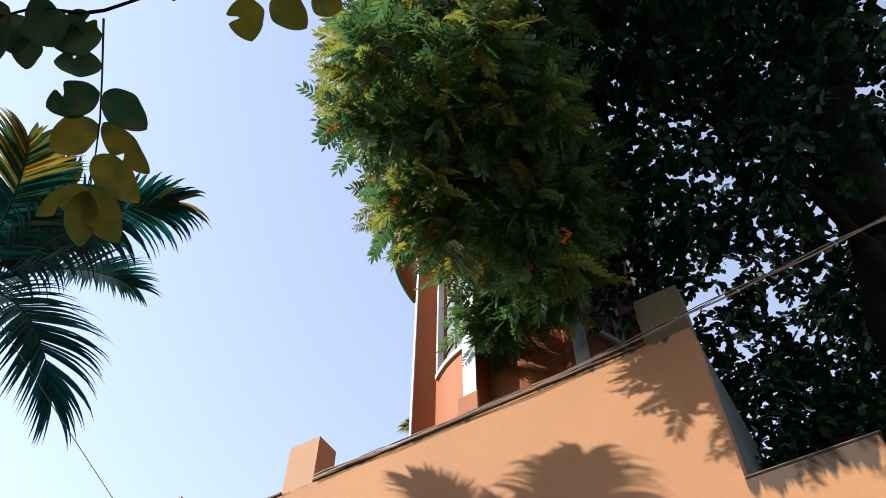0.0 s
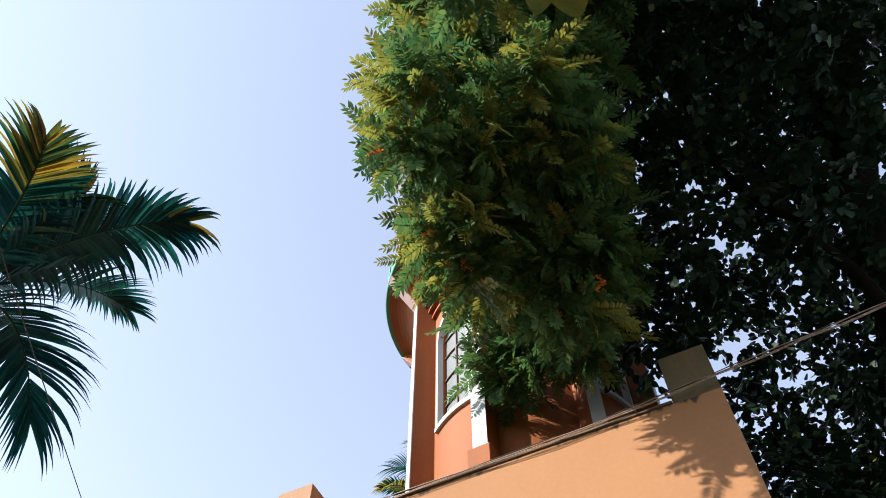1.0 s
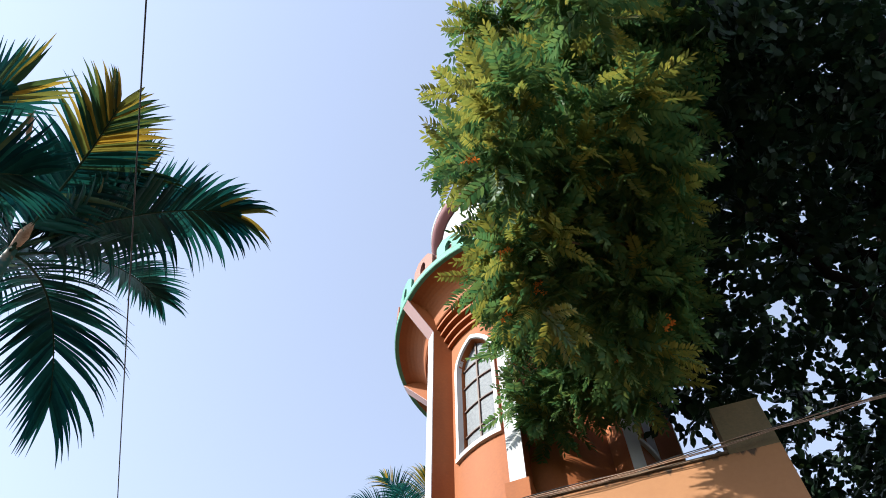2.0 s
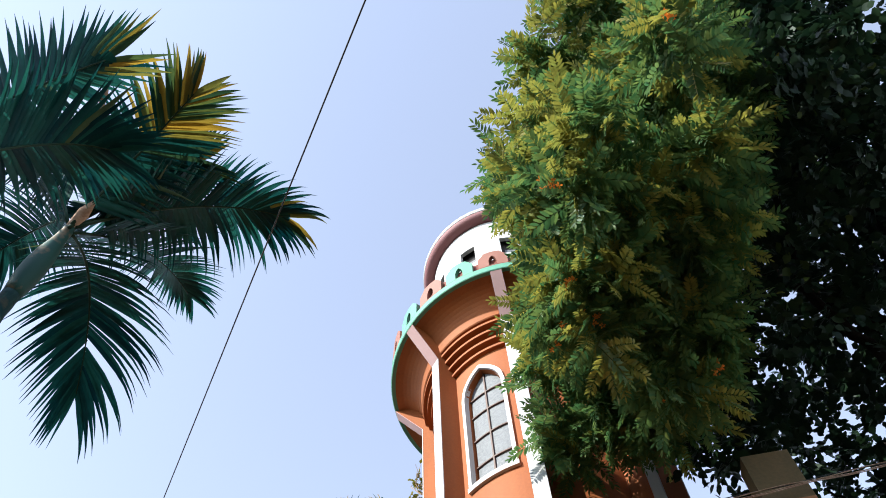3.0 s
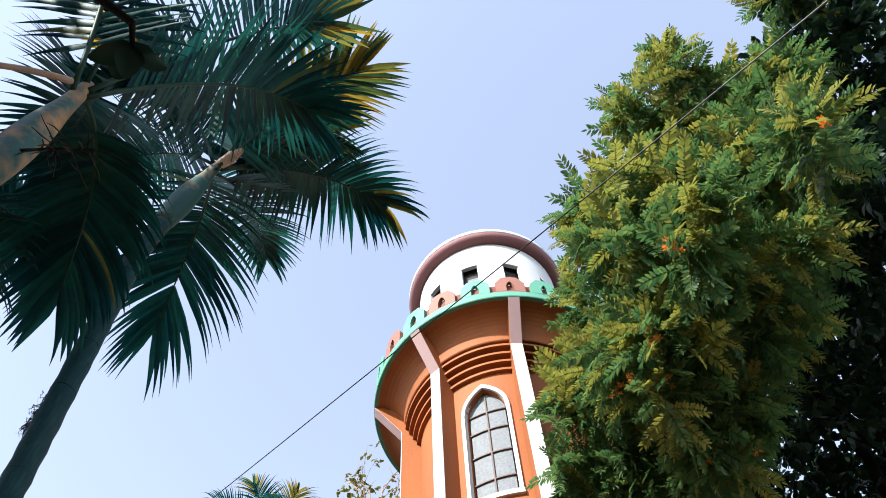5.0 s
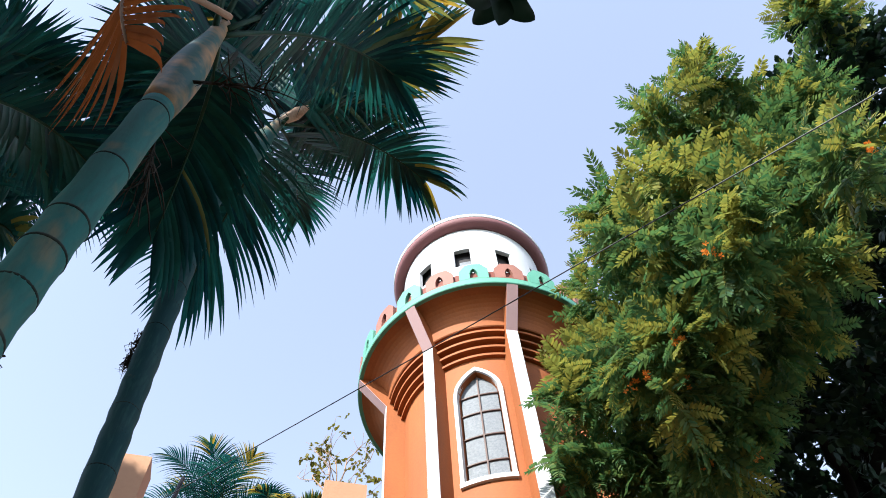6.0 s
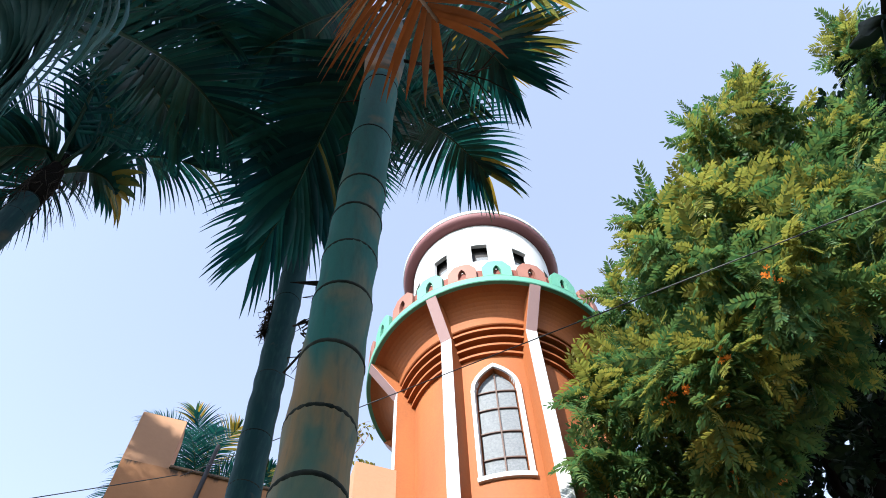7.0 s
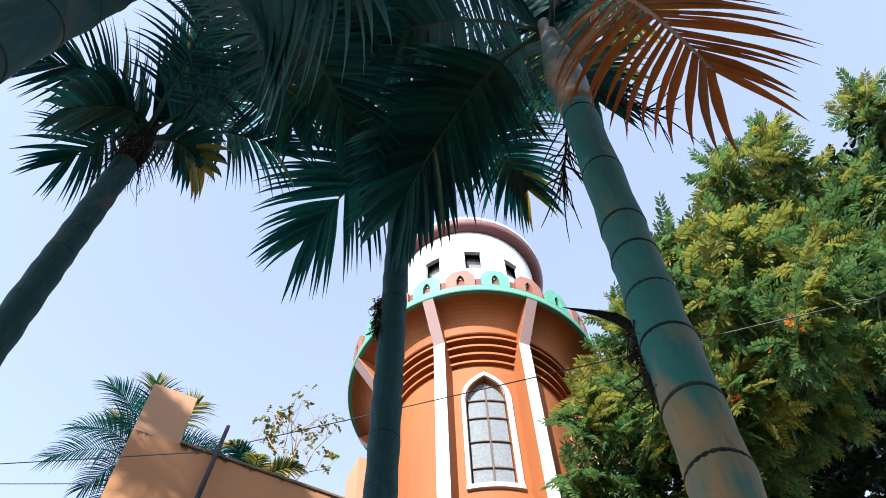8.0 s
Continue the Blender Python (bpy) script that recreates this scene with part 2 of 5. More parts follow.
def link(name, me, material, parent=None, label="", smooth=False):
    if material is not None and not me.materials:
        me.materials.append(material)
    if smooth:
        me.polygons.foreach_set("use_smooth", [True] * len(me.polygons))
    ob = new(name, me)
    if parent is not None:
        ob.parent = parent
        top = parent
        shift = Vector(parent.location)
        while top.parent is not None:
            top = top.parent
            shift += Vector(top.location)
        ob.matrix_parent_inverse = Matrix.Translation(-shift) if parent.parent is None else Matrix()
    return tagged(ob, label)


def part(name, bm, material, parent, label="", smooth=False):
    me = bpy.data.meshes.new(name)
    bm.to_mesh(me)
    bm.free()
    return link(name, me, material, parent, label, smooth)


def pydata(name, verts, faces, material, parent=None, label="", smooth=False):
    me = bpy.data.meshes.new(name)
    me.from_pydata([tuple(v) for v in verts], [], faces)
    me.update()
    return link(name, me, material, parent, label, smooth)


def box(bm, x0, x1, y0, y1, z0, z1, m=Matrix(), bevel=0.0):
    vs = [bm.verts.new(m @ Vector(c)) for c in
          ((x0, y0, z0), (x1, y0, z0), (x1, y1, z0), (x0, y1, z0), (x0, y0, z1), (x1, y0, z1), (x1, y1, z1), (x0, y1, z1))]
    fs = [bm.faces.new([vs[i] for i in q]) for q in
          ((3, 2, 1, 0), (4, 5, 6, 7), (0, 1, 5, 4), (1, 2, 6, 5), (2, 3, 7, 6), (3, 0, 4, 7))]
    if bevel:
        es = {e for f in fs for e in f.edges}
        bmesh.ops.bevel(bm, geom=list(es), offset=bevel, segments=2, affect="EDGES")
    return bm


def lathe(profile, a0=0.0, a1=math.tau, steps=96, closed_profile=True):
    """Turn a profile of (radius, height) about z."""
    full = abs(a1 - a0 - math.tau) < 1e-6
    bm = bmesh.new()
    n = steps if full else steps + 1
    rings = [[bm.verts.new((r * math.cos(a0 + (a1 - a0) * i / steps), r * math.sin(a0 + (a1 - a0) * i / steps), z)) for r, z in profile] for i in range(n)]
    k = len(profile)
    for i in range(steps):
        p, q = rings[i], rings[(i + 1) % n]
        for j in range(k if closed_profile else k - 1):
            bm.faces.new((p[j], q[j], q[(j + 1) % k], p[(j + 1) % k]))
    if not full and closed_profile:
        bm.faces.new(rings[0])
        bm.faces.new(list(reversed(rings[-1])))
    bmesh.ops.recalc_face_normals(bm, faces=bm.faces)
    return bm


def tube_data(points, radii, sides=8, caps=True):
    """Vertices and faces of a tapered tube along points."""
    pts = [Vector(p) for p in points]
    verts, faces = [], []
    ref = Vector((0.31, 0.77, 0.55))
    for i, p in enumerate(pts):
        d = (pts[min(i + 1, len(pts) - 1)] - pts[max(i - 1, 0)]).normalized()
        u = d.cross(ref)
        if u.length < 0.05:
            u = d.cross(Vector((1, 0, 0)))
        u.normalize()
        w = d.cross(u)
        r = radii[i] if hasattr(radii, "__len__") else radii
        verts += [p + r * (math.cos(math.tau * k / sides) * u + math.sin(math.tau * k / sides) * w) for k in range(sides)]
    for i in range(len(pts) - 1):
        for k in range(sides):
            a, b = i * sides + k, i * sides + (k + 1) % sides
            faces.append((a, b, b + sides, a + sides))
    if caps:
        faces.append(tuple(reversed(range(sides))))
        faces.append(tuple(range(len(verts) - sides, len(verts))))
    return verts, faces


def tube(name, points, radii, material, parent=None, label="", sides=8):
    v, f = tube_data(points, radii, sides)
    return pydata(name, v, f, material, parent, label, True)


def arc(p0, p1, sag, n=24):
    p0, p1 = Vector(p0), Vector(p1)
    return [p0.lerp(p1, i / n) - Vector((0, 0, sag * 4 * (i / n) * (1 - i / n))) for i in range(n + 1)]


# ---- ground ----
bm = bmesh.new()
bmesh.ops.create_grid(bm, x_segments=40, y_segments=40, size=400)
for v in bm.verts:
    v.co.z = -0.02 + 0.04 * noise.noise(v.co * 0.13)
tagged(part("ground", bm, M_GROUND, None), "bare dry brown earth of the yard", "ground", kind="structure")

# ---- the house with its parapet wall ----
WALL_TURN = radians(-30.1)
wall_m = Matrix.Translation((5.95 * -math.sin(WALL_TURN), 5.95 * math.cos(WALL_TURN), 0)) @ Matrix.Rotation(WALL_TURN, 4, "Z")
# along the wall: x; behind its face: y


def wx(x, y):
    """The length along the wall of a place in the plan."""
    return (wall_m.inverted() @ Vector((x, y, 0))).x


X_END, X_LEFT = wx(2.29, 5.55), wx(-3.97, 9.18)
PARAPET = 7.82
house = thing("house", "peach painted house wall with parapet and piers", "house", (0, 0, 0))
bm = box(bmesh.new(), X_LEFT, X_END, 0, 0.24, 0, PARAPET - 0.04, wall_m)
part("wall", bm, M_PARAPET, house)
PIERS = ((wx(1.88, 5.79), X_END, 0.24, 8.46), (wx(-2.07, 8.06), wx(-1.68, 7.84), 0.34, 8.48), (X_LEFT, wx(-3.60, 8.95), 0.30, 8.47))
for x0, x1, y1, top in PIERS:
    # the end pier's shade is painted on by its darker material
    shaded = x1 == X_END
    part("pier", box(bmesh.new(), x0, x1, 0, y1, PARAPET - 0.04, top, wall_m), M_PIER_SHADE if shaded else M_WALL, house, "peach pier in painted shade" if shaded else "")
for x0, x1 in ((PIERS[2][1] + 0.002, PIERS[1][0] - 0.002), (PIERS[1][1] + 0.002, PIERS[0][0] - 0.002)):
    part("coping", box(bmesh.new(), x0, x1, -0.02, 0.26, PARAPET - 0.038, PARAPET, wall_m, 0.006), M_COPING, house, "stained dark coping of the parapet")
# this side lies in tree shade, which is put into its colour
part("end_wall", box(bmesh.new(), X_END - 0.24, X_END, 0.241, 4.599, 0, PARAPET - 0.04, wall_m), M_ROOF, house, "end wall in painted tree shade")
part("back_wall", box(bmesh.new(), X_LEFT, X_END, 4.601, 4.84, 0, PARAPET - 0.04, wall_m), M_WALL, house)
part("side_wall", box(bmesh.new(), X_LEFT, X_LEFT + 0.24, 0.241, 4.599, 0, PARAPET - 0.3, wall_m), M_WALL, house)
part("roof_slab", box(bmesh.new(), X_LEFT + 0.242, X_END - 0.242, 0.242, 4.598, 6.6, 6.8, wall_m), M_ROOF, house, "dark roof slab")
LOW_END = X_END + 1.05
low = thing("low_wall", "peach garden wall with black rain streaks", "wall", (0, 0, 0))
part("wall", box(bmesh.new(), X_END + 0.003, LOW_END, -0.05, 0.2, 0, 5.895, wall_m, 0.01), M_STAINED, low)
part("coping", box(bmesh.new(), X_END + 0.004, LOW_END + 0.015, -0.055, 0.205, 5.897, 5.92, wall_m, 0.008), M_COPING, low, "blackened coping")

# ---- the tower ----
TX, TY = 1.085, 8.303
FIN0 = radians(-168.54)
FIN_STEP = math.pi / 4
SHAFT_R = 1.411
tower = thing("tower", "round orange tower with white fins and mint balcony", "tower", (TX, TY, 0))


def tpart(name, bm, material, label="", smooth=False, parent=None):
    bmesh.ops.transform(bm, matrix=Matrix.Translation((TX, TY, 0)), verts=bm.verts)
    return part(name, bm, material, parent or tower, label, smooth)


WIN_SILL, WIN_SPRING, WIN_APEX, WIN_HALF = 9.39, 11.22, 11.79, 0.250


def arch_z(u, spring, apex):
    """Height of a pointed arch at u in -1..1."""
    k = 0.63
    h = math.sqrt(max(0.0, (1 + k) ** 2 - (abs(u) + k) ** 2)) / math.sqrt(1 + 2 * k)
    return spring + (apex - spring) * (0.92 * h + 0.08 * (1 - abs(u)) ** 2)


def shaft_panel(a0, a1, window):
    """One bay of the shaft's wall between two fins, with a pointed opening if asked for."""
    bm = bmesh.new()
    z0, z1, inner = 5.0, 12.56, SHAFT_R - 0.14
    mid, half = (a0 + a1) / 2, WIN_HALF * 0.86
    if window:
        us = [-1 + 2 * i / 24 for i in range(25)]
        angles = [a0 + (mid - half - a0) * i / 4 for i in range(4)] + [mid + half * u for u in us] + [mid + half + (a1 - mid - half) * (i + 1) / 4 for i in range(4)]
    else:
        angles = [a0 + (a1 - a0) * i / 14 for i in range(15)]

    def col(a, r, zs):
        return [bm.verts.new((r * math.cos(a), r * math.sin(a), z)) for z in zs]

    def quad(a, b, za0, za1, zb0, zb1, r):
        p, q = col(a, r, (za0, za1)), col(b, r, (zb0, zb1))
        bm.faces.new((p[0], q[0], q[1], p[1]))

    for a, b in zip(angles[:-1], angles[1:]):
        ua, ub = (a - mid) / half, (b - mid) / half
        if window and -1.001 <= ua and ub <= 1.001:
            ha, hb = arch_z(ua, WIN_SPRING - 0.02, WIN_APEX - 0.09), arch_z(ub, WIN_SPRING - 0.02, WIN_APEX - 0.09)
            quad(a, b, z0, WIN_SILL + 0.06, z0, WIN_SILL + 0.06, SHAFT_R)
            quad(a, b, ha, z1, hb, z1, SHAFT_R)
            for h0, h1 in ((WIN_SILL + 0.06, WIN_SILL + 0.06), (ha, hb)):
                p, q = col(a, SHAFT_R, (h0,)) + col(a, inner, (h0,)), col(b, SHAFT_R, (h1,)) + col(b, inner, (h1,))
                bm.faces.new((p[0], q[0], q[1], p[1]))
        else:
            quad(a, b, z0, z1, z0, z1, SHAFT_R)
    if window:
        for a in (mid - half, mid + half):
            p = col(a, SHAFT_R, (WIN_SILL + 0.06, WIN_SPRING - 0.02)) + col(a, inner, (WIN_SPRING - 0.02, WIN_SILL + 0.06))
            bm.faces.new(p)
    bmesh.ops.remove_doubles(bm, verts=bm.verts, dist=0.0005)
    bmesh.ops.recalc_face_normals(bm, faces=bm.faces)
    return bm


def arch_window(mid):
    """White pointed frame, glazing bars and frosted panes, bent round the shaft."""
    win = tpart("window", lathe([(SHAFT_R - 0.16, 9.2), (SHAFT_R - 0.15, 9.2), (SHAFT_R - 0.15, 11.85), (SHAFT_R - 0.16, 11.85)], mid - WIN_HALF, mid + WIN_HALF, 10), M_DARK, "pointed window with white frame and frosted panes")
    outer, inner = [], []
    path = [(-1, WIN_SILL)] + [(-1, WIN_SILL + (WIN_SPRING - WIN_SILL) * i / 6) for i in range(1, 6)]
    path += [(u, arch_z(u, WIN_SPRING, WIN_APEX)) for u in [-1 + i / 14 for i in range(29)]]
    path += [(1, WIN_SPRING - (WIN_SPRING - WIN_SILL) * i / 6) for i in range(1, 7)]
    for u, z in path:
        s = 0.855
        zi = WIN_SILL + 0.075 if z <= WIN_SILL + 1e-6 else (arch_z(u, WIN_SPRING - 0.02, WIN_APEX - 0.085) if z >= WIN_SPRING else z)
        outer.append((mid + WIN_HALF * u, z))
        inner.append((mid + WIN_HALF * s * u, zi))
    bm = bmesh.new()

    def at(q, r):
        return bm.verts.new((r * math.cos(q[0]), r * math.sin(q[0]), q[1]))

    loops = [[at(q, SHAFT_R - 0.02) for q in outer], [at(q, SHAFT_R + 0.035) for q in outer], [at(q, SHAFT_R + 0.035) for q in inner], [at(q, SHAFT_R - 0.05) for q in inner]]
    n = len(path)
    for i in range(n):
        j = (i + 1) % n
        for k in range(3):
            if i == n - 1:
                # the sill runs round the shaft, so it is cut into short pieces below
                continue
            bm.faces.new((loops[k][i], loops[k][j], loops[k + 1][j], loops[k + 1][i]))
    bmesh.ops.recalc_face_normals(bm, faces=bm.faces)
    tpart("frame", bm, M_WHITE, "white frame", parent=win)
    tpart("sill", lathe([(SHAFT_R - 0.05, WIN_SILL), (SHAFT_R + 0.045, WIN_SILL), (SHAFT_R + 0.045, WIN_SILL + 0.075), (SHAFT_R - 0.05, WIN_SILL + 0.075)], mid - WIN_HALF * 1.02, mid + WIN_HALF * 1.02, 16), M_WHITE, "white sill", parent=win)
    rows = [WIN_SILL + 0.08, 9.86, 10.37, 10.86, 11.25, 11.72]
    for i in range(5):
        for a0, a1 in ((mid - WIN_HALF * 0.80, mid - 0.008), (mid + 0.008, mid + WIN_HALF * 0.80)):
            tpart("pane", lathe([(SHAFT_R - 0.105, rows[i] + 0.012), (SHAFT_R - 0.095, rows[i] + 0.012), (SHAFT_R - 0.095, rows[i + 1] - 0.012), (SHAFT_R - 0.105, rows[i + 1] - 0.012)], a0, a1, 5), M_FROST, parent=win)
    tpart("glazing_bar", lathe([(SHAFT_R - 0.11, WIN_SILL), (SHAFT_R - 0.07, WIN_SILL), (SHAFT_R - 0.07, WIN_APEX - 0.1), (SHAFT_R - 0.11, WIN_APEX - 0.1)], mid - 0.0075, mid + 0.0075, 1), M_RUST, parent=win)
    for z in rows[1:5]:
        tpart("glazing_bar", lathe([(SHAFT_R - 0.11, z - 0.010), (SHAFT_R - 0.07, z - 0.010), (SHAFT_R - 0.07, z + 0.010), (SHAFT_R - 0.11, z + 0.010)], mid - WIN_HALF * 0.83, mid + WIN_HALF * 0.83, 10), M_RUST, parent=win)


def fin(a):
    """A deep upright fin that leans out as a bracket under the balcony; white on its outer face."""
    w = 0.085
    prof = [(SHAFT_R - 0.05, 8.17), (1.700, 8.17), (1.700, 12.31), (2.150, 12.955), (SHAFT_R - 0.05, 12.955)]
    turn = Matrix.Rotation(a, 4, "Z")
    bm = bmesh.new()
    lo = [bm.verts.new(turn @ Vector((r, -w, z))) for r, z in prof]
    hi = [bm.verts.new(turn @ Vector((r, w, z))) for r, z in prof]
    bm.faces.new(lo)
    bm.faces.new(list(reversed(hi)))
    for i in range(5):
        j = (i + 1) % 5
        bm.faces.new((lo[i], hi[i], hi[j], lo[j]))
    bmesh.ops.recalc_face_normals(bm, faces=bm.faces)
    f = tpart("fin", bm, M_ORANGE, "orange fin with a white face")
    bm = box(bmesh.new(), 1.7005, 1.712, -w - 0.004, w + 0.004, 8.175, 12.312, turn)
    tpart("face_strip", bm, M_WHITE, "white strip", parent=f)
    bm = bmesh.new()
    d = Vector((2.150 - 1.700, 0, 12.955 - 12.31)).normalized()
    nrm = Vector((d.z, 0, -d.x))
    q = [Vector((1.7, 0, 12.314)) + nrm * 0.0005, Vector((2.150, 0, 12.955)) + nrm * 0.0005]
    quad = [(q[0], -1), (q[0], 1), (q[1], 1), (q[1], -1)]
    b0 = [bm.verts.new(turn @ (v + Vector((0, s * (w + 0.004), 0)))) for v, s in quad]
    b1 = [bm.verts.new(turn @ (v + nrm * 0.011 + Vector((0, s * (w + 0.004), 0)))) for v, s in quad]
    bm.faces.new(b0)
    bm.faces.new(list(reversed(b1)))
    for i in range(4):
        bm.faces.new((b0[i], b0[(i + 1) % 4], b1[(i + 1) % 4], b1[i]))
    bmesh.ops.recalc_face_normals(bm, faces=bm.faces)
    tpart("bracket_strip", bm, M_PINK, "pale pink strip", parent=f)
    bm = box(bmesh.new(), SHAFT_R, 1.76, -w - 0.05, w + 0.05, 7.70, 8.165, turn, 0.008)
    tpart("fin_base", bm, M_ORANGE, parent=f)


for i in range(8):
    a0 = FIN0 + i * FIN_STEP
    tpart("shaft_wall", shaft_panel(a0, a0 + FIN_STEP, i % 2 == 0), M_ORANGE)
    if i % 2 == 0:
        arch_window(a0 + FIN_STEP / 2)
    fin(a0)
    # stepped ledges under the balcony, between the fins
    gap = 0.088 / 1.55
    for k in range(4):
        r, z = 1.475 + 0.06 * k, 12.00 + 0.125 * k
        tpart("ledge", lathe([(1.36, z), (r, z), (r, z + 0.05), (1.36, z + 0.05)], a0 + gap, a0 + FIN_STEP - gap, 14), M_ORANGE)
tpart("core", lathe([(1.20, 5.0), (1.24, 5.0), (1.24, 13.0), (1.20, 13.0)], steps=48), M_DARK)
prof = [(1.40, 12.50), (1.655, 12.50), (1.67, 12.515)] + [(1.68 + 0.42 * (1 - math.cos(t)), 12.53 + 0.43 * math.sin(t)) for t in [0.16 * k for k in range(1, 10)]] + [(2.10, 12.965), (1.40, 12.965)]
tpart("soffit", lathe(prof, steps=160), M_ORANGE, "coved orange underside of the balcony", smooth=False)
tpart("balcony_band", lathe([(1.4, 12.966), (2.160, 12.966), (2.172, 12.98), (2.172, 13.115), (2.160, 13.13), (2.05, 13.13), (2.05, 13.10), (1.4, 13.10)], steps=128), M_GREEN, "mint band round the balcony")
tpart("parapet_kerb", lathe([(2.04, 13.131), (2.10, 13.131), (2.10, 13.45), (2.04, 13.45)], steps=128), M_RED, "oxide red kerb between the merlons")


def merlon(a, material):
    """A chamfered merlon with a pointed hole, bent to the balcony's round."""
    bm = bmesh.new()
    half, z0, z1 = radians(6.2), 13.131, 13.62
    out = [(-1, z0), (-1, z1 - 0.19), (-0.52, z1 - 0.015), (0, z1), (0.52, z1 - 0.015), (1, z1 - 0.19), (1, z0)]
    hole = [(-0.27, z0 + 0.03), (-0.27, z0 + 0.19), (-0.17, z0 + 0.28), (0, z0 + 0.34), (0.17, z0 + 0.28), (0.27, z0 + 0.19), (0.27, z0 + 0.03)]
    rows = []
    for r in (2.102, 2.168):
        rows.append([[bm.verts.new((r * math.cos(a + half * u), r * math.sin(a + half * u), z)) for u, z in s] for s in (out, hole)])
    for (o, h), flip in zip(rows, (False, True)):
        for i in range(6):
            q = (o[i], o[i + 1], h[i + 1], h[i])
            bm.faces.new(q if flip else tuple(reversed(q)))
        bm.faces.new((o[6], o[0], h[0], h[6]))
    for k in range(2):
        for i in range(7):
            j = (i + 1) % 7
            bm.faces.new((rows[0][k][i], rows[0][k][j], rows[1][k][j], rows[1][k][i]))
    bmesh.ops.recalc_face_normals(bm, faces=bm.faces)
    tpart("merlon", bm, material, "mint merlon" if material is M_GREEN else "salmon merlon")


for i in range(24):
    merlon(radians(-139 + 15 * i), M_GREEN if i % 2 == 0 else M_SALMON)

# white drum above the balcony, with a ring of small openings
DRUM_R, DRUM_TOP = 1.40, 16.66
N_WIN = 11
bm = bmesh.new()
step = math.tau / N_WIN
hw = radians(6.3)


def drum_quad(a, b, z0, z1, r0=DRUM_R, r1=DRUM_R):
    v = [bm.verts.new((r * math.cos(t), r * math.sin(t), z)) for r, t, z in ((r0, a, z0), (r1, b, z0), (r1, b, z1), (r0, a, z1))]
    bm.faces.new(v)


for i in range(N_WIN):
    c = radians(-144.4) + i * step
    cuts = [c - step / 2 + (step / 2 - hw) * k / 3 for k in range(4)] + [c, c + hw] + [c + hw + (step / 2 - hw) * k / 3 for k in range(1, 4)]
    for a, b in zip(cuts[:-1], cuts[1:]):
        if a > c - hw - 1e-6 and b < c + hw + 1e-6:
            drum_quad(a, b, 13.0, 15.10)
            drum_quad(a, b, 15.76, DRUM_TOP)
        else:
            for z0, z1 in ((13.0, 15.10), (15.10, 15.76), (15.76, DRUM_TOP)):
                drum_quad(a, b, z0, z1)
    for a in (c - hw, c + hw):
        drum_quad(a, a, 15.10, 15.76, DRUM_R, DRUM_R - 0.07)
    for z in (15.10, 15.76):
        v = [bm.verts.new((r * math.cos(t), r * math.sin(t), z)) for r, t in ((DRUM_R, c - hw), (DRUM_R, c), (DRUM_R, c + hw), (DRUM_R - 0.07, c + hw), (DRUM_R - 0.07, c - hw))]
        bm.faces.new(v)
bmesh.ops.remove_doubles(bm, verts=bm.verts, dist=0.0005)
bmesh.ops.recalc_face_normals(bm, faces=bm.faces)
drum = tpart("drum", bm, M_WHITE, "white drum with square openings")
# dark sheet that stands for the shade inside the drum
tpart("drum_unlit_sheet", lathe([(DRUM_R - 0.17, 13.2), (DRUM_R - 0.16, 13.2), (DRUM_R - 0.16, 16.6), (DRUM_R - 0.17, 16.6)], steps=48), M_DARK, parent=drum)
for i in range(N_WIN):
    c = radians(-144.4) + i * step
    tpart("grille", lathe([(DRUM_R - 0.10, 15.08), (DRUM_R - 0.09, 15.08), (DRUM_R - 0.09, 15.40), (DRUM_R - 0.10, 15.40)], c - hw * 0.5, c + hw * 1.1, 3), M_FROST, "pale pane low in the opening", parent=drum)
tpart("eave", lathe([(1.38, 16.61), (1.43, 16.60), (1.48, 16.605), (1.53, 16.625), (1.57, 16.655), (1.595, 16.69), (1.605, 16.73), (1.605, 16.75), (1.38, 16.75)], steps=160), M_SOFFIT, "rose soffit of the cap", True)
tpart("cap", lathe([(0.0, 16.752), (1.610, 16.752), (1.622, 16.765), (1.622, 16.86), (1.60, 16.88), (0.9, 16.95), (0.0, 17.0)], steps=128), M_WHITE, "white rim of the cap")


# ---- palms ----
def bezier(p0, p1, p2, t):
    return p0 * (1 - t) ** 2 + p1 * 2 * t * (1 - t) + p2 * t ** 2


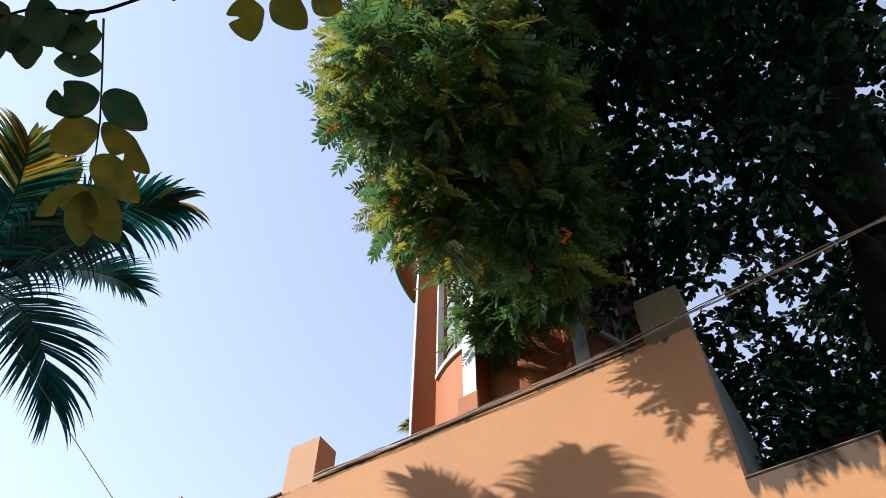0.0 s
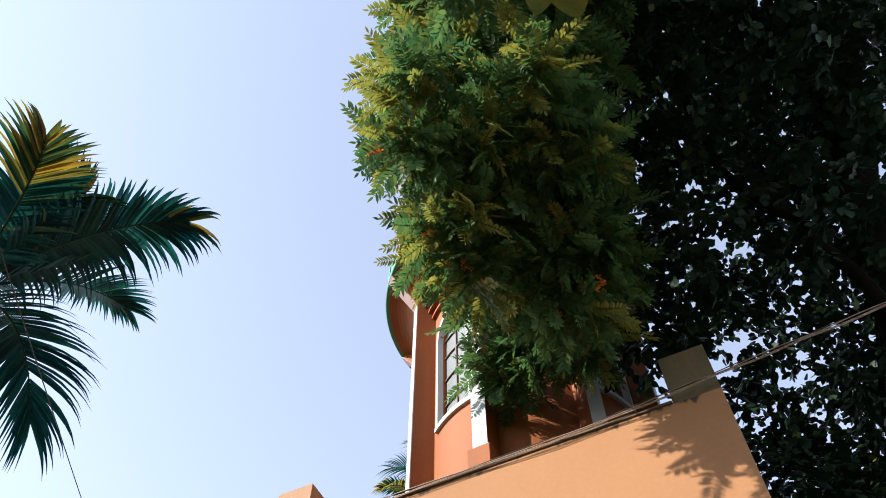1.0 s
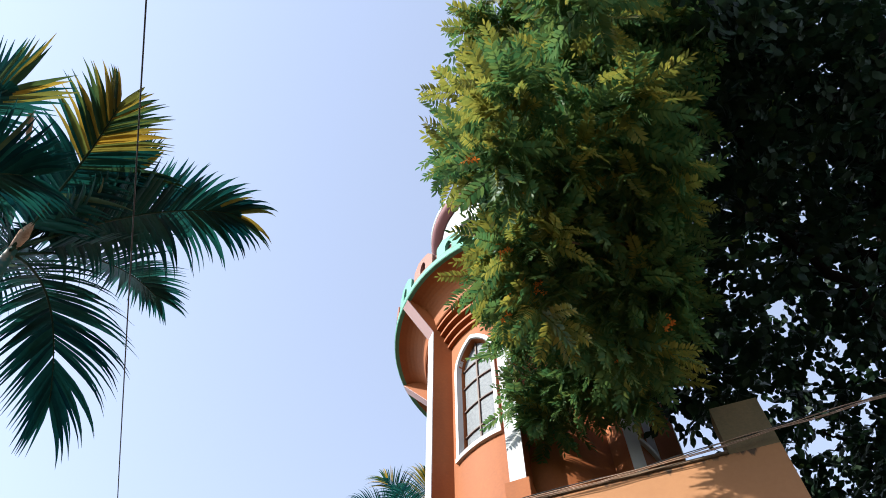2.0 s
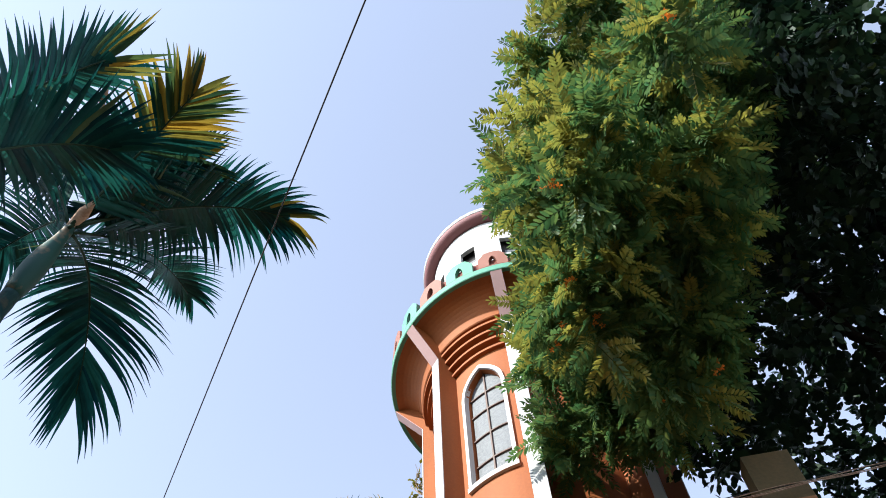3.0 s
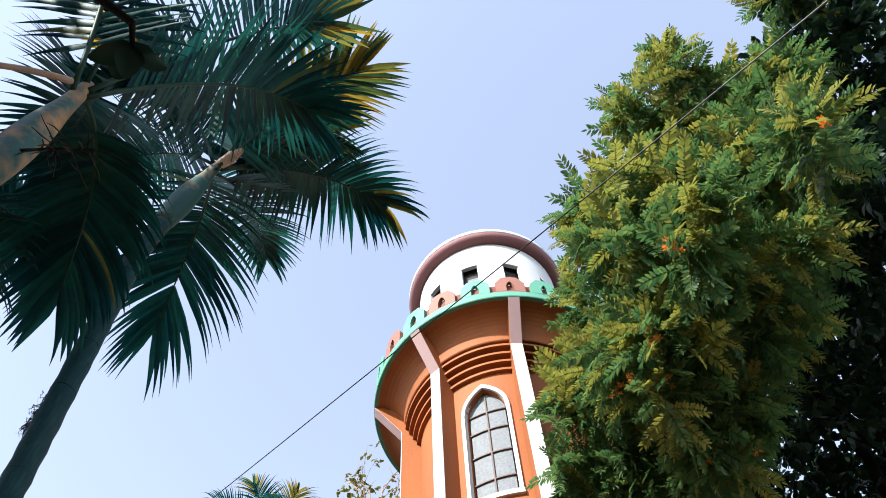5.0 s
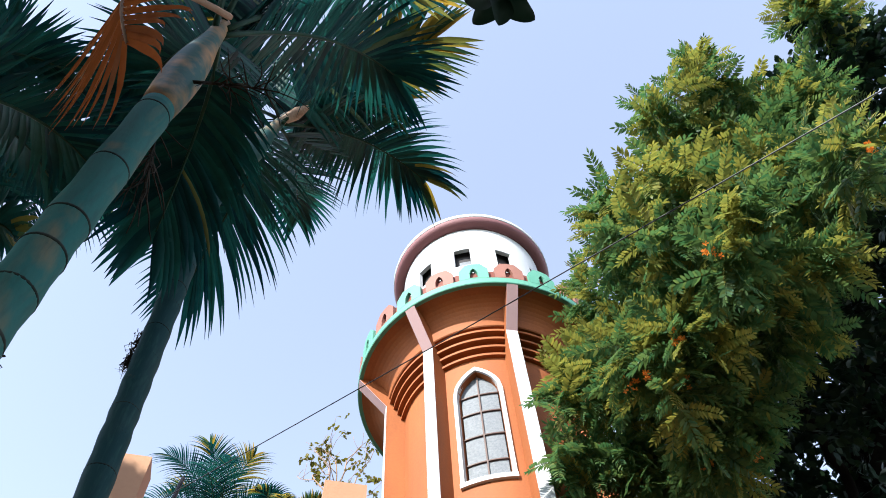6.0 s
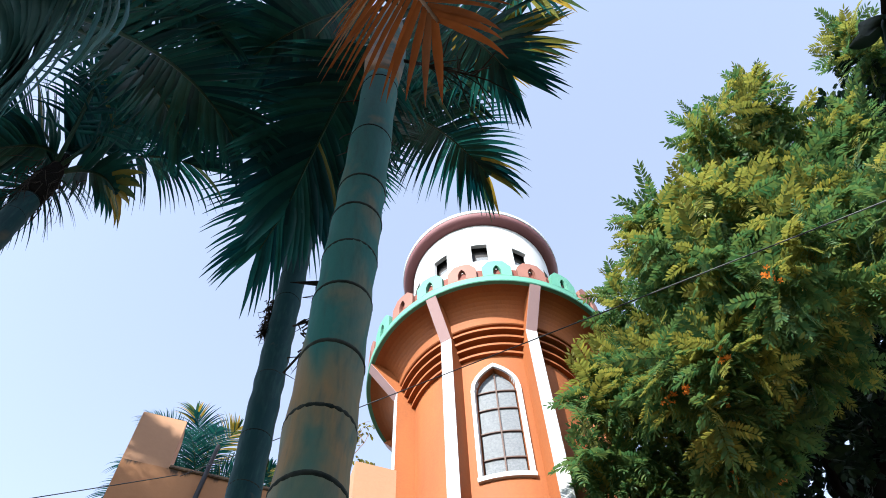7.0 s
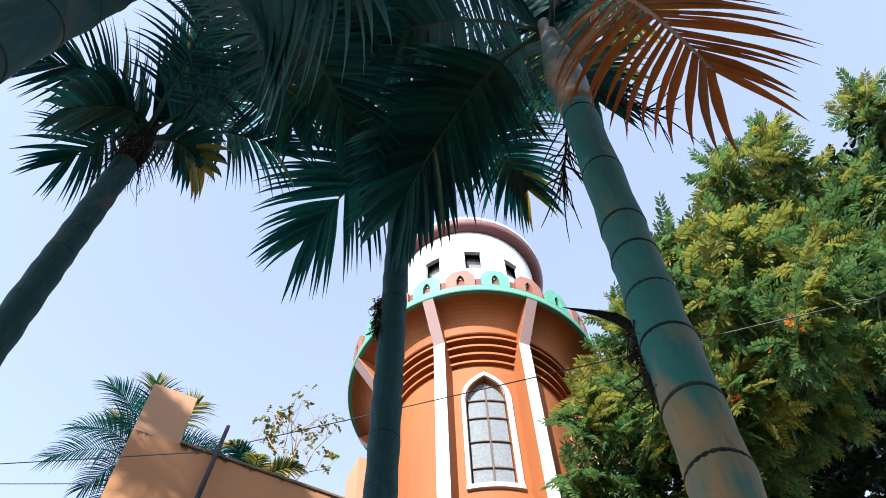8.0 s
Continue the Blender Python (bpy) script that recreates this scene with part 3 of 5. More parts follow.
def frond(parent, base, tip, lift, rng, material=None, pairs=44, leaf=0.66, width=0.060, droop=0.5, bare=0.10, fold=0.3, frayed=0.0, over=None, aged=2.0, lean=0.62, single=False):
    """A feather frond: an arched rachis, and two rows of folded leaflets that hang from it."""
    base, tip = Vector(base), Vector(tip)
    ctrl = Vector(over) if over else base.lerp(tip, 0.45) + Vector((0, 0, lift))
    side0 = ((tip - base) if over is None else (Vector(over) - base)).cross(Vector((0, 0, 1)))
    if side0.length < 0.1:
        side0 = Vector((1, 0, 0))
    side0.normalize()
    verts, faces, old = [], [], []
    down = Vector((0, 0, -1))
    for i in range(pairs):
        t = bare + (1 - bare) * (i + 0.5) / pairs
        p = bezier(base, ctrl, tip, t)
        d = (bezier(base, ctrl, tip, min(t + 0.02, 1.0)) - bezier(base, ctrl, tip, t - 0.02)).normalized()
        up = side0.cross(d).normalized()
        size = leaf * (0.55 + 0.6 * math.sin(math.pi * (0.16 + 0.72 * (i / pairs)))) * 0.95
        for s in (-1, 1):
            if rng.random() < frayed:
                continue
            ln = size * rng.uniform(0.85, 1.08)
            ahead = lean + 0.6 * (i / pairs) ** 2 + 2.2 * (i / pairs) ** 8 + rng.gauss(0, 0.045)
            hang = droop * rng.uniform(0.85, 1.15)
            way = (side0 * s + d * ahead + up * (fold + rng.gauss(0, 0.06))).normalized()
            w = width * rng.uniform(0.7, 1.3)
            yellow = i / pairs + rng.uniform(-0.15, 0.15) > aged
            q, dirn = p.copy(), way
            k0 = len(verts)
            seg = 6
            for j in range(seg + 1):
                f = j / seg
                prof = w * (0.70 + 0.85 * f) if f < 0.35 else w * 1.52 * (1.02 - f)
                cross = dirn.cross(up).normalized()
                nrm = cross.cross(dirn).normalized()
                verts.append(q - cross * prof * 0.5 + nrm * prof * 0.16)
                verts.append(q - nrm * prof * 0.10)
                verts.append(q + cross * prof * 0.5 + nrm * prof * 0.16)
                q = q + dirn * ln / seg
                dirn = (dirn + down * hang * rng.uniform(0.85, 1.1) * (0.08 + 0.55 * f) + side0 * rng.gauss(0, 0.015)).normalized()
            for j in range(seg):
                a = k0 + 3 * j
                faces += [(a, a + 1, a + 4, a + 3), (a + 1, a + 2, a + 5, a + 4)]
                old += [int(yellow and j > 0)] * 2
    pts = [bezier(base, ctrl, tip, t / 14) for t in range(15)]
    v, f = tube_data(pts, [0.014 * (1 - 0.8 * i / 14) + 0.002 for i in range(15)], 6)
    stem = M_RACHIS if material is not L_DRY else M_TWIG
    if single:
        # every leaflet is a piece of its own on the rachis
        ob = pydata("frond", v, f, stem, parent, smooth=True)
        nv, nf = 3 * (seg + 1), 2 * seg
        for k in range(len(verts) // nv):
            own = [tuple(i - k * nv for i in q) for q in faces[k * nf:(k + 1) * nf]]
            skin = L_YELLOW if aged < 1 and old[k * nf + nf - 1] else material or L_PALM
            pydata("leaflet", verts[k * nv:(k + 1) * nv], own, skin, ob, smooth=True)
        return ob
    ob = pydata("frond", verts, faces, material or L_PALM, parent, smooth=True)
    if aged < 1:
        ob.data.materials.append(L_YELLOW)
        ob.data.polygons.foreach_set("material_index", old)
    pydata("rachis", v, f, stem, ob, smooth=True)
    return ob


def palm(x, y, top, crown, r, label, fronds, seed, first=0.25, step=0.27, lean=(0, 0), lip=1.0, shaft=None, bark=None, scars=(), bend=(0, 0, 0), bulge=0.22):
    """A ringed palm: trunk with leaf scars, a smooth crownshaft and its fronds."""
    rng = random.Random(seed)
    p = thing("palm_tree", label, "palm tree", (x, y, 0), "palms beside the path")

    def mid(z):
        over_top = max(0.0, (z - top + 0.5) / (crown - top + 0.5))
        return Vector((x + lean[0] * (z - 3) / 5, y + lean[1] * (z - 3) / 5, z)) + Vector(bend) * over_top ** 1.5

    rings, z = [], first
    while z < top:
        rings.append(z)
        z += step * rng.uniform(0.82, 1.18) * (1.0 if z < 4.2 else 0.75)
    rings = list(scars) or rings
    pts, rad = [mid(-0.05)], [r * 1.5]
    for a, b in zip([0.0] + rings, rings + [top]):
        for f in (0.06, 0.5, 0.93):
            zz = a + (b - a) * f
            pts.append(mid(zz))
            rad.append(r * (1 + 0.35 * math.exp(-zz / 0.5)) * (1.045 if f != 0.5 else 0.985) * rng.uniform(0.985, 1.015))
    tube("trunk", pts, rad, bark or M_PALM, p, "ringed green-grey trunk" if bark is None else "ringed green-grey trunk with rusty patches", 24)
    for zz in rings:
        bm = lathe([(r * 0.9, -0.008 * lip), (r * (1 + 0.045 * lip), -0.006 * lip), (r * (1 + 0.068 * lip), 0.0), (r * (1 + 0.05 * lip), 0.006 * lip), (r * 0.9, 0.009 * lip)], steps=28)
        for v in bm.verts:
            v.co.z += 0.007 * noise.noise(Vector((v.co.x * 11, v.co.y * 11, zz * 5)))
        bmesh.ops.transform(bm, matrix=Matrix.Translation(mid(zz)), verts=bm.verts)
        part("leaf_scar", bm, M_SCAR, p, smooth=True)
    n = 12
    pts = [mid(top - 0.02 + (crown - top + 0.12) * i / n) for i in range(n + 1)]
    rad = [r * (1.0 + bulge * math.sin(math.pi * min(1, i / n * 1.4)) - 0.45 * (i / n) ** 2) for i in range(n + 1)]
    tube("crownshaft", pts, rad, shaft or M_SHAFT, p, {M_SHAFT: "smooth crownshaft with orange blotches", M_SHAFT_GREEN: "smooth green crownshaft", M_BARK: "dark crownshaft"}[shaft or M_SHAFT], 24)
    for f in fronds:
        tip, lift, kind = f[:3]
        kw = dict(f[3]) if len(f) > 3 else {}
        m = {"g": None, "s": L_PALM_SKYLIT, "d": L_DRY}[kind]
        root = kw.pop("root", None)
        b = mid(crown) + Vector((0, 0, rng.uniform(-0.12, 0.08)))
        out = Vector((tip[0] - x, tip[1] - y, 0))
        if out.length > 0.01:
            b += out.normalized() * r * 0.6
        frond(p, root or b, tip, lift, rng, m, **kw)
    return p


def ragged(parent, name, at, size, seed, n=60, length=0.2):
    """A tangle of torn dry sheath fibres hanging on a trunk."""
    rng = random.Random(seed)
    verts, faces = [], []
    for i in range(n):
        p = Vector(at) + Vector((rng.gauss(0, size[0]), rng.gauss(0, size[1]), rng.uniform(-size[2], size[2])))
        d = Vector((rng.gauss(0, 0.25), rng.gauss(0, 0.25), -1)).normalized()
        ln = length * rng.uniform(0.4, 1.2)
        pts = [p, p + d * ln * 0.5 + Vector((rng.gauss(0, 0.015), rng.gauss(0, 0.015), 0)), p + d * ln]
        w = rng.uniform(0.0012, 0.0040)
        v, f = tube_data(pts, [w, w * 0.8, w * 0.2], 4)
        k = len(verts)
        verts += v
        faces += [tuple(q + k for q in t) for t in f]
    return pydata(name, verts, faces, M_FIBRE, parent, "torn brown sheath fibres")


# tall palm in the middle of the group
p2 = palm(-4.654, 5.732, 7.30, 8.10, 0.066, "tall slender palm with drooping green and yellow fronds", [
    ((-3.24, 5.19, 9.62), 0.75, "g", dict(droop=1.15, leaf=0.78, width=0.064, fold=0.1, aged=0.97)),
    ((-4.52, 6.80, 8.12), 0.80, "g", dict(droop=0.7, leaf=0.86, frayed=0.05, width=0.052)),
    ((-4.22, 3.98, 8.85), 0.75, "g", dict(droop=0.45, aged=0.5, frayed=0.12, single=True)),
    ((-3.95, 6.30, 9.50), 0.65, "g", dict(droop=0.5, leaf=0.56)),
    ((-4.15, 4.75, 9.25), 0.75, "g", dict(droop=0.4, aged=0.92)),
    ((-5.95, 6.45, 9.05), 0.95, "g", dict(droop=0.5)),
    ((-4.15, 5.50, 9.45), 0.50, "g", dict(droop=0.6, leaf=0.6)),
    ((-6.10, 5.00, 9.05), 0.80, "g", dict(droop=0.8, leaf=0.54, aged=0.7)),
    ((-4.55, 5.30, 9.80), 0.10, "g", dict(droop=0.1, fold=0.9, leaf=0.4)),
], 5, lean=(-0.35, -0.31), lip=0.75, bend=(0.21, -0.27, 0), shaft=M_SHAFT_GREEN, bulge=0.5)
ragged(p2, "fibre", (-4.865, 5.640, 5.32), (0.014, 0.014, 0.16), 3, 260, 0.07)
for foot, end, wide in (((-4.84, 5.20, 8.02), (-4.70, 4.95, 8.22), 0.055), ((-4.88, 4.36, 8.55), (-4.88, 4.05, 8.65), 0.035)):
    # a dry split sheath: an open trough that narrows to a torn point
    foot, end = Vector(foot), Vector(end)
    along = (end - foot).normalized()
    across = along.cross(Vector((0, 0, 1))).normalized()
    rise = across.cross(along)
    verts, faces = [], []
    for i in range(7):
        f = i / 6
        w = wide * (0.45 + 0.75 * f if f < 0.7 else 0.975 * (1.12 - f) / 0.42)
        for j in range(7):
            turn = math.pi * (1.05 + 0.9 * j / 6)
            verts.append(foot.lerp(end, f + 0.05 * math.sin(j * 2.4) * f) + across * w * math.cos(turn) + rise * w * math.sin(turn) * 0.7)
    for i in range(6):
        faces += [(7 * i + j, 7 * i + j + 1, 7 * i + j + 8, 7 * i + j + 7) for j in range(6)]
    pydata("sheath", verts, faces, M_SHEATH, p2, "pale dry split sheath", smooth=True)
# ringed palm closest to the path
p3 = palm(-5.416, 4.344, 4.70, 5.82, 0.062, "ringed palm with a dead orange frond hanging down", [
    ((-4.46, 4.15, 7.52), 1.00, "g", dict(droop=0.6)),
    ((-4.68, 3.60, 7.78), 0.95, "g", dict(droop=0.15, fold=1.1, lean=0.95, leaf=0.72, aged=0.9)),
    ((-6.50, 3.00, 7.30), 0.95, "g", dict(droop=0.6)),
    ((-6.05, 2.70, 7.60), 0.95, "g", dict(droop=0.4, leaf=0.5)),
    ((-5.13, 5.33, 5.85), 0.70, "g", dict(droop=0.9, leaf=0.58, bare=0.25)),
    ((-5.75, 5.25, 7.00), 0.95, "g", dict(droop=0.6)),
    ((-5.30, 4.40, 7.90), 0.10, "g", dict(droop=0.1, fold=0.9, leaf=0.36)),
    ((-5.61, 3.87, 4.02), 0.6, "d", dict(root=(-5.49, 4.02, 5.45), over=(-5.96, 3.93, 4.80), droop=1.1, leaf=0.46, width=0.027, pairs=24, fold=-0.3, bare=0.42, lean=0.25, frayed=0.08, single=True)),
], 11, lean=(-0.156, -0.25), bark=M_PALM_WORN, bulge=0.34, scars=(0.3, 0.62, 0.92, 1.20, 1.46, 1.71, 1.94, 2.15, 2.35, 2.53, 2.70, 2.856, 3.04, 3.25, 3.428, 3.615, 3.787, 4.14, 4.622))
ragged(p3, "fibre", (-5.415, 4.385, 3.25), (0.016, 0.016, 0.13), 4, 320, 0.08)
tube("dry_spike", [(-5.415, 4.38, 3.30), (-5.41, 4.395, 3.40), (-5.395, 4.425, 3.49), (-5.405, 4.475, 3.55), (-5.445, 4.535, 3.575)], [0.006, 0.014, 0.013, 0.007, 0.001], M_BARK, p3, "hooked black sheath")


def spray(parent, root, tip, seed, n=26, length=0.22):
    """A spent flower stalk: a bent stem with many thin drooping strands."""
    rng = random.Random(seed)
    root, tip = Vector(root), Vector(tip)
    mid = root.lerp(tip, 0.5) + Vector((0, 0, 0.06))
    pts = [bezier(root, mid, tip, i / 8) for i in range(9)]
    stem = tube("flower_stalk", pts, [0.009 - 0.0008 * i for i in range(9)], M_FIBRE, parent, "spent dark flower stalk", 6)
    verts, faces = [], []
    for i in range(n):
        f = rng.uniform(0.3, 1.0)
        p = bezier(root, mid, tip, f)
        d = ((tip - root).normalized() * rng.uniform(0.2, 1.0) + Vector((rng.gauss(0, 0.5), rng.gauss(0, 0.5), rng.gauss(-0.25, 0.4)))).normalized()
        ln = length * rng.uniform(0.5, 1.1)
        line = [p]
        for k in range(4):
            d = (d + Vector((rng.gauss(0, 0.12), rng.gauss(0, 0.12), -0.16))).normalized()
            line.append(line[-1] + d * ln / 4)
        v, t = tube_data(line, [0.004, 0.0035, 0.003, 0.0025, 0.0012], 4)
        k = len(verts)
        verts += v
        faces += [tuple(q + k for q in c) for c in t]
    tagged(pydata("flower_strand", verts, faces, M_FIBRE, stem), kind="stuff")


spray(p3, (-5.48, 4.22, 4.95), (-5.16, 3.97, 4.88), 71)
spray(p3, (-5.50, 4.25, 4.80), (-5.33, 4.44, 4.48), 72, 34, 0.26)
# palm at the back of the group
p1 = palm(-5.952, 6.620, 6.25, 6.80, 0.068, "palm with a dark ragged crown behind the others", [
    ((-5.41, 6.29, 7.45), 0.55, "g", dict(droop=0.9, leaf=0.5, width=0.030, frayed=0.25)),
    ((-6.24, 7.42, 7.12), 0.55, "g", dict(droop=0.7, leaf=0.5, width=0.030, frayed=0.25)),
    ((-6.82, 7.15, 7.35), 0.60, "g", dict(droop=0.7, leaf=0.5, width=0.030, frayed=0.25)),
    ((-5.84, 5.79, 7.51), 0.55, "g", dict(droop=0.9, leaf=0.5, width=0.030, frayed=0.25)),
    ((-6.70, 5.60, 7.60), 0.60, "g", dict(droop=1.0, leaf=0.48, width=0.034, frayed=0.2)),
    ((-6.50, 6.85, 6.60), 0.40, "g", dict(droop=1.2, frayed=0.3, leaf=0.42, pairs=26)),
    ((-5.75, 6.55, 6.85), 0.30, "g", dict(droop=1.0, frayed=0.3, leaf=0.34, pairs=24, aged=0.55)),
    ((-6.05, 6.70, 8.60), 0.10, "g", dict(droop=0.1, fold=0.9)),
], 17, lean=(-0.20, 0.015), lip=0.75, shaft=M_BARK)
ragged(p1, "fibre", (-6.10, 6.65, 6.45), (0.07, 0.07, 0.26), 9, 240, 0.26)
# low palm whose fronds hang over the path's end
palm(-6.72, 5.09, 4.10, 4.66, 0.063, "low palm with hanging leaflets in sky-lit grey-green", [
    ((-6.34, 4.62, 4.66), 0.16, "s", dict(droop=1.4, leaf=1.02, fold=-2.4, pairs=30, bare=0.03, width=0.042, single=True)),
    ((-6.92, 5.50, 4.86), 0.10, "s", dict(droop=1.4, leaf=0.70, fold=-2.4, pairs=20, bare=0.05, width=0.045, single=True)),
    ((-5.56, 5.36, 6.05), 0.95, "g", dict(droop=0.6, leaf=0.46, width=0.048)),
    ((-5.76, 5.66, 6.25), 0.90, "g", dict(droop=0.6, leaf=0.42, width=0.044)),
    ((-6.00, 4.95, 6.00), 0.75, "g", dict(droop=0.5, leaf=0.34, width=0.042)),
    ((-8.10, 5.50, 5.66), 0.60, "g", dict(droop=1.0)),
    ((-7.92, 4.58, 5.66), 0.60, "g", dict(droop=1.2)),
    ((-6.67, 5.18, 6.26), 0.10, "g", dict(droop=0.2, fold=0.9, leaf=0.4)),
], 23)


# tall palms across the path, whose fronds shade the house wall
def tall_palm(x, y, crown, seed, label):
    rng = random.Random(seed)
    fronds = []
    for k in range(10):
        a, rise = math.tau * k / 10 + rng.uniform(-0.25, 0.25), rng.uniform(-0.3, 0.9)
        fronds.append(((x + 1.55 * math.cos(a), y + 1.55 * math.sin(a), crown + rise), 0.7, "g", dict(droop=0.6, pairs=36)))
    fronds.append(((x + 0.1, y + 0.1, crown + 1.8), 0.1, "g", dict(droop=0.1, fold=0.9, pairs=36)))
    return palm(x, y, crown - 0.8, crown, 0.075, label, fronds, seed)


tall_palm(-9.5, 6.9, 11.2, 29, "tall palm with spreading green fronds")
tall_palm(-10.3, 9.1, 10.5, 30, "tall palm with spreading green fronds")


# ---- broad crowns ----
def leaf_template(kind, rng):
    """One leaf with its stalk along x, as loops of corners: a feather of leaflets, or one broad blade."""
    verts, faces = [], []
    if kind == "feather":
        n, length = 12, rng.uniform(0.40, 0.54)
        bend = rng.uniform(-0.05, 0.05)
        for i in range(n + 1):
            f = (i + 1.6) / (n + 1.6)
            cx, cy, cz = length * f, bend * f * f, -0.13 * f * f * length / 0.5
            ln = 0.100 * (0.62 + 0.5 * math.sin(math.pi * (0.18 + 0.70 * f))) * rng.uniform(0.86, 1.1)
            for s in ((-1, 1) if i < n else (0,)):
                a = radians(70 - 26 * f) * s + rng.uniform(-0.14, 0.14)
                d = Vector((math.cos(a), math.sin(a), -0.16 + rng.uniform(-0.16, 0.16))).normalized()
                c = Vector((-d.y, d.x, rng.uniform(-0.35, 0.35))).normalized()
                b = Vector((cx, cy, cz))
                w = ln * 0.155
                k = len(verts)
                verts += [b, b + d * ln * 0.28 + c * w, b + d * ln * 0.68 + c * w * 0.85, b + d * ln + Vector((0, 0, -0.012)), b + d * ln * 0.68 - c * w * 0.85, b + d * ln * 0.28 - c * w]
                faces += [(k, k + 1, k + 5), (k + 1, k + 2, k + 4, k + 5), (k + 2, k + 3, k + 4)]
        # the stalk, three-sided
        k = len(verts)
        for f in (0.0, 0.5, 1.0):
            for q in range(3):
                r = 0.0035 * (1.2 - 0.7 * f)
                verts.append(Vector((length * f, bend * f * f + r * math.cos(2.1 * q), -0.13 * f * f * length / 0.5 + r * math.sin(2.1 * q))))
        faces += [(k + 3 * g + q, k + 3 * g + (q + 1) % 3, k + 3 * g + 3 + (q + 1) % 3, k + 3 * g + 3 + q) for g in range(2) for q in range(3)]
    else:
        # a spray of five broad blades
        for i in range(5):
            a = rng.uniform(-1.2, 1.2)
            ln = rng.uniform(0.11, 0.155)
            b = Vector((0.06 * i, 0.02 * (-1) ** i, rng.uniform(-0.02, 0.02)))
            d = Vector((math.cos(a), math.sin(a), rng.uniform(-0.6, 0.15))).normalized()
            c = d.cross(Vector((rng.uniform(-0.3, 0.3), rng.uniform(-0.3, 0.3), 1))).normalized()
            k = len(verts)
            for f, w in ((0, 0.02), (0.3, 0.33), (0.62, 0.34), (1.0, 0.0)):
                verts.append(b + d * ln * f + c * ln * w + Vector((0, 0, 0.01 * (w > 0.1))))
                verts.append(b + d * ln * f - c * ln * w + Vector((0, 0, 0.01 * (w > 0.1))))
            faces += [(k, k + 2, k + 3, k + 1), (k + 2, k + 4, k + 5, k + 3), (k + 4, k + 6, k + 5)]
    return np.array([tuple(v) for v in verts]), faces


def place_leaves(clumps, per_area, seed, shell=0.55, variants=8, hang=0.35, wild=0.45, rosette=6):
    """Poses of leaves over uneven clumps: outward, a little hanging."""
    rng = np.random.RandomState(seed)
    out = []
    cs = np.array([c[:3] for c in clumps])
    rs = np.array([c[3] for c in clumps])
    for (cx, cy, cz, r) in clumps:
        n = int(per_area * 4 * math.pi * r * r)
        tips = max(1, n // rosette)
        v = rng.normal(size=(tips, 3))
        v /= np.linalg.norm(v, axis=1)[:, None]
        rad = r * (1 - shell * rng.random_sample(tips) ** 1.7)
        for d, q in zip(v, rad):
            bulge = 1 + 0.34 * noise.noise(Vector(d * 2.3) + Vector((cx, cy, cz)) * 1.7) + 0.2 * noise.noise(Vector(d * 6.0) + Vector((cx, cy, cz)))
            p = np.array((cx, cy, cz)) + d * q * bulge
            deep = np.max((rs - np.linalg.norm(cs - p, axis=1)) / rs)
            if deep > 0.62:
                continue
            axis = d + rng.normal(size=3) * 0.35 + np.array((0, 0, 0.25))
            axis /= np.linalg.norm(axis)
            e1 = np.cross(axis, (0.3, 0.5, 0.81))
            e1 /= np.linalg.norm(e1)
            e2 = np.cross(axis, e1)
            turn0 = rng.random_sample() * 6.28
            for k in range(rosette):
                a = turn0 + 6.283 * k / rosette + rng.normal() * 0.25
                open_ = rng.uniform(0.5, 1.25)
                x = axis * math.cos(open_) + (e1 * math.cos(a) + e2 * math.sin(a)) * math.sin(open_) + rng.normal(size=3) * wild * 0.3 + np.array((0, 0, -hang))
                x /= np.linalg.norm(x)
                up = np.array((0, 0, 1.0)) + axis * 0.6 + rng.normal(size=3) * 0.25
                y = np.cross(up, x)
                y /= max(np.linalg.norm(y), 1e-6)
                z = np.cross(x, y)
                m = np.eye(4)
                m[:3, 0], m[:3, 1], m[:3, 2], m[:3, 3] = x, y, z, p - axis * 0.03 * k
                out.append((m, rng.randint(variants), deep, rng.uniform(0.7, 1.12)))
    return out


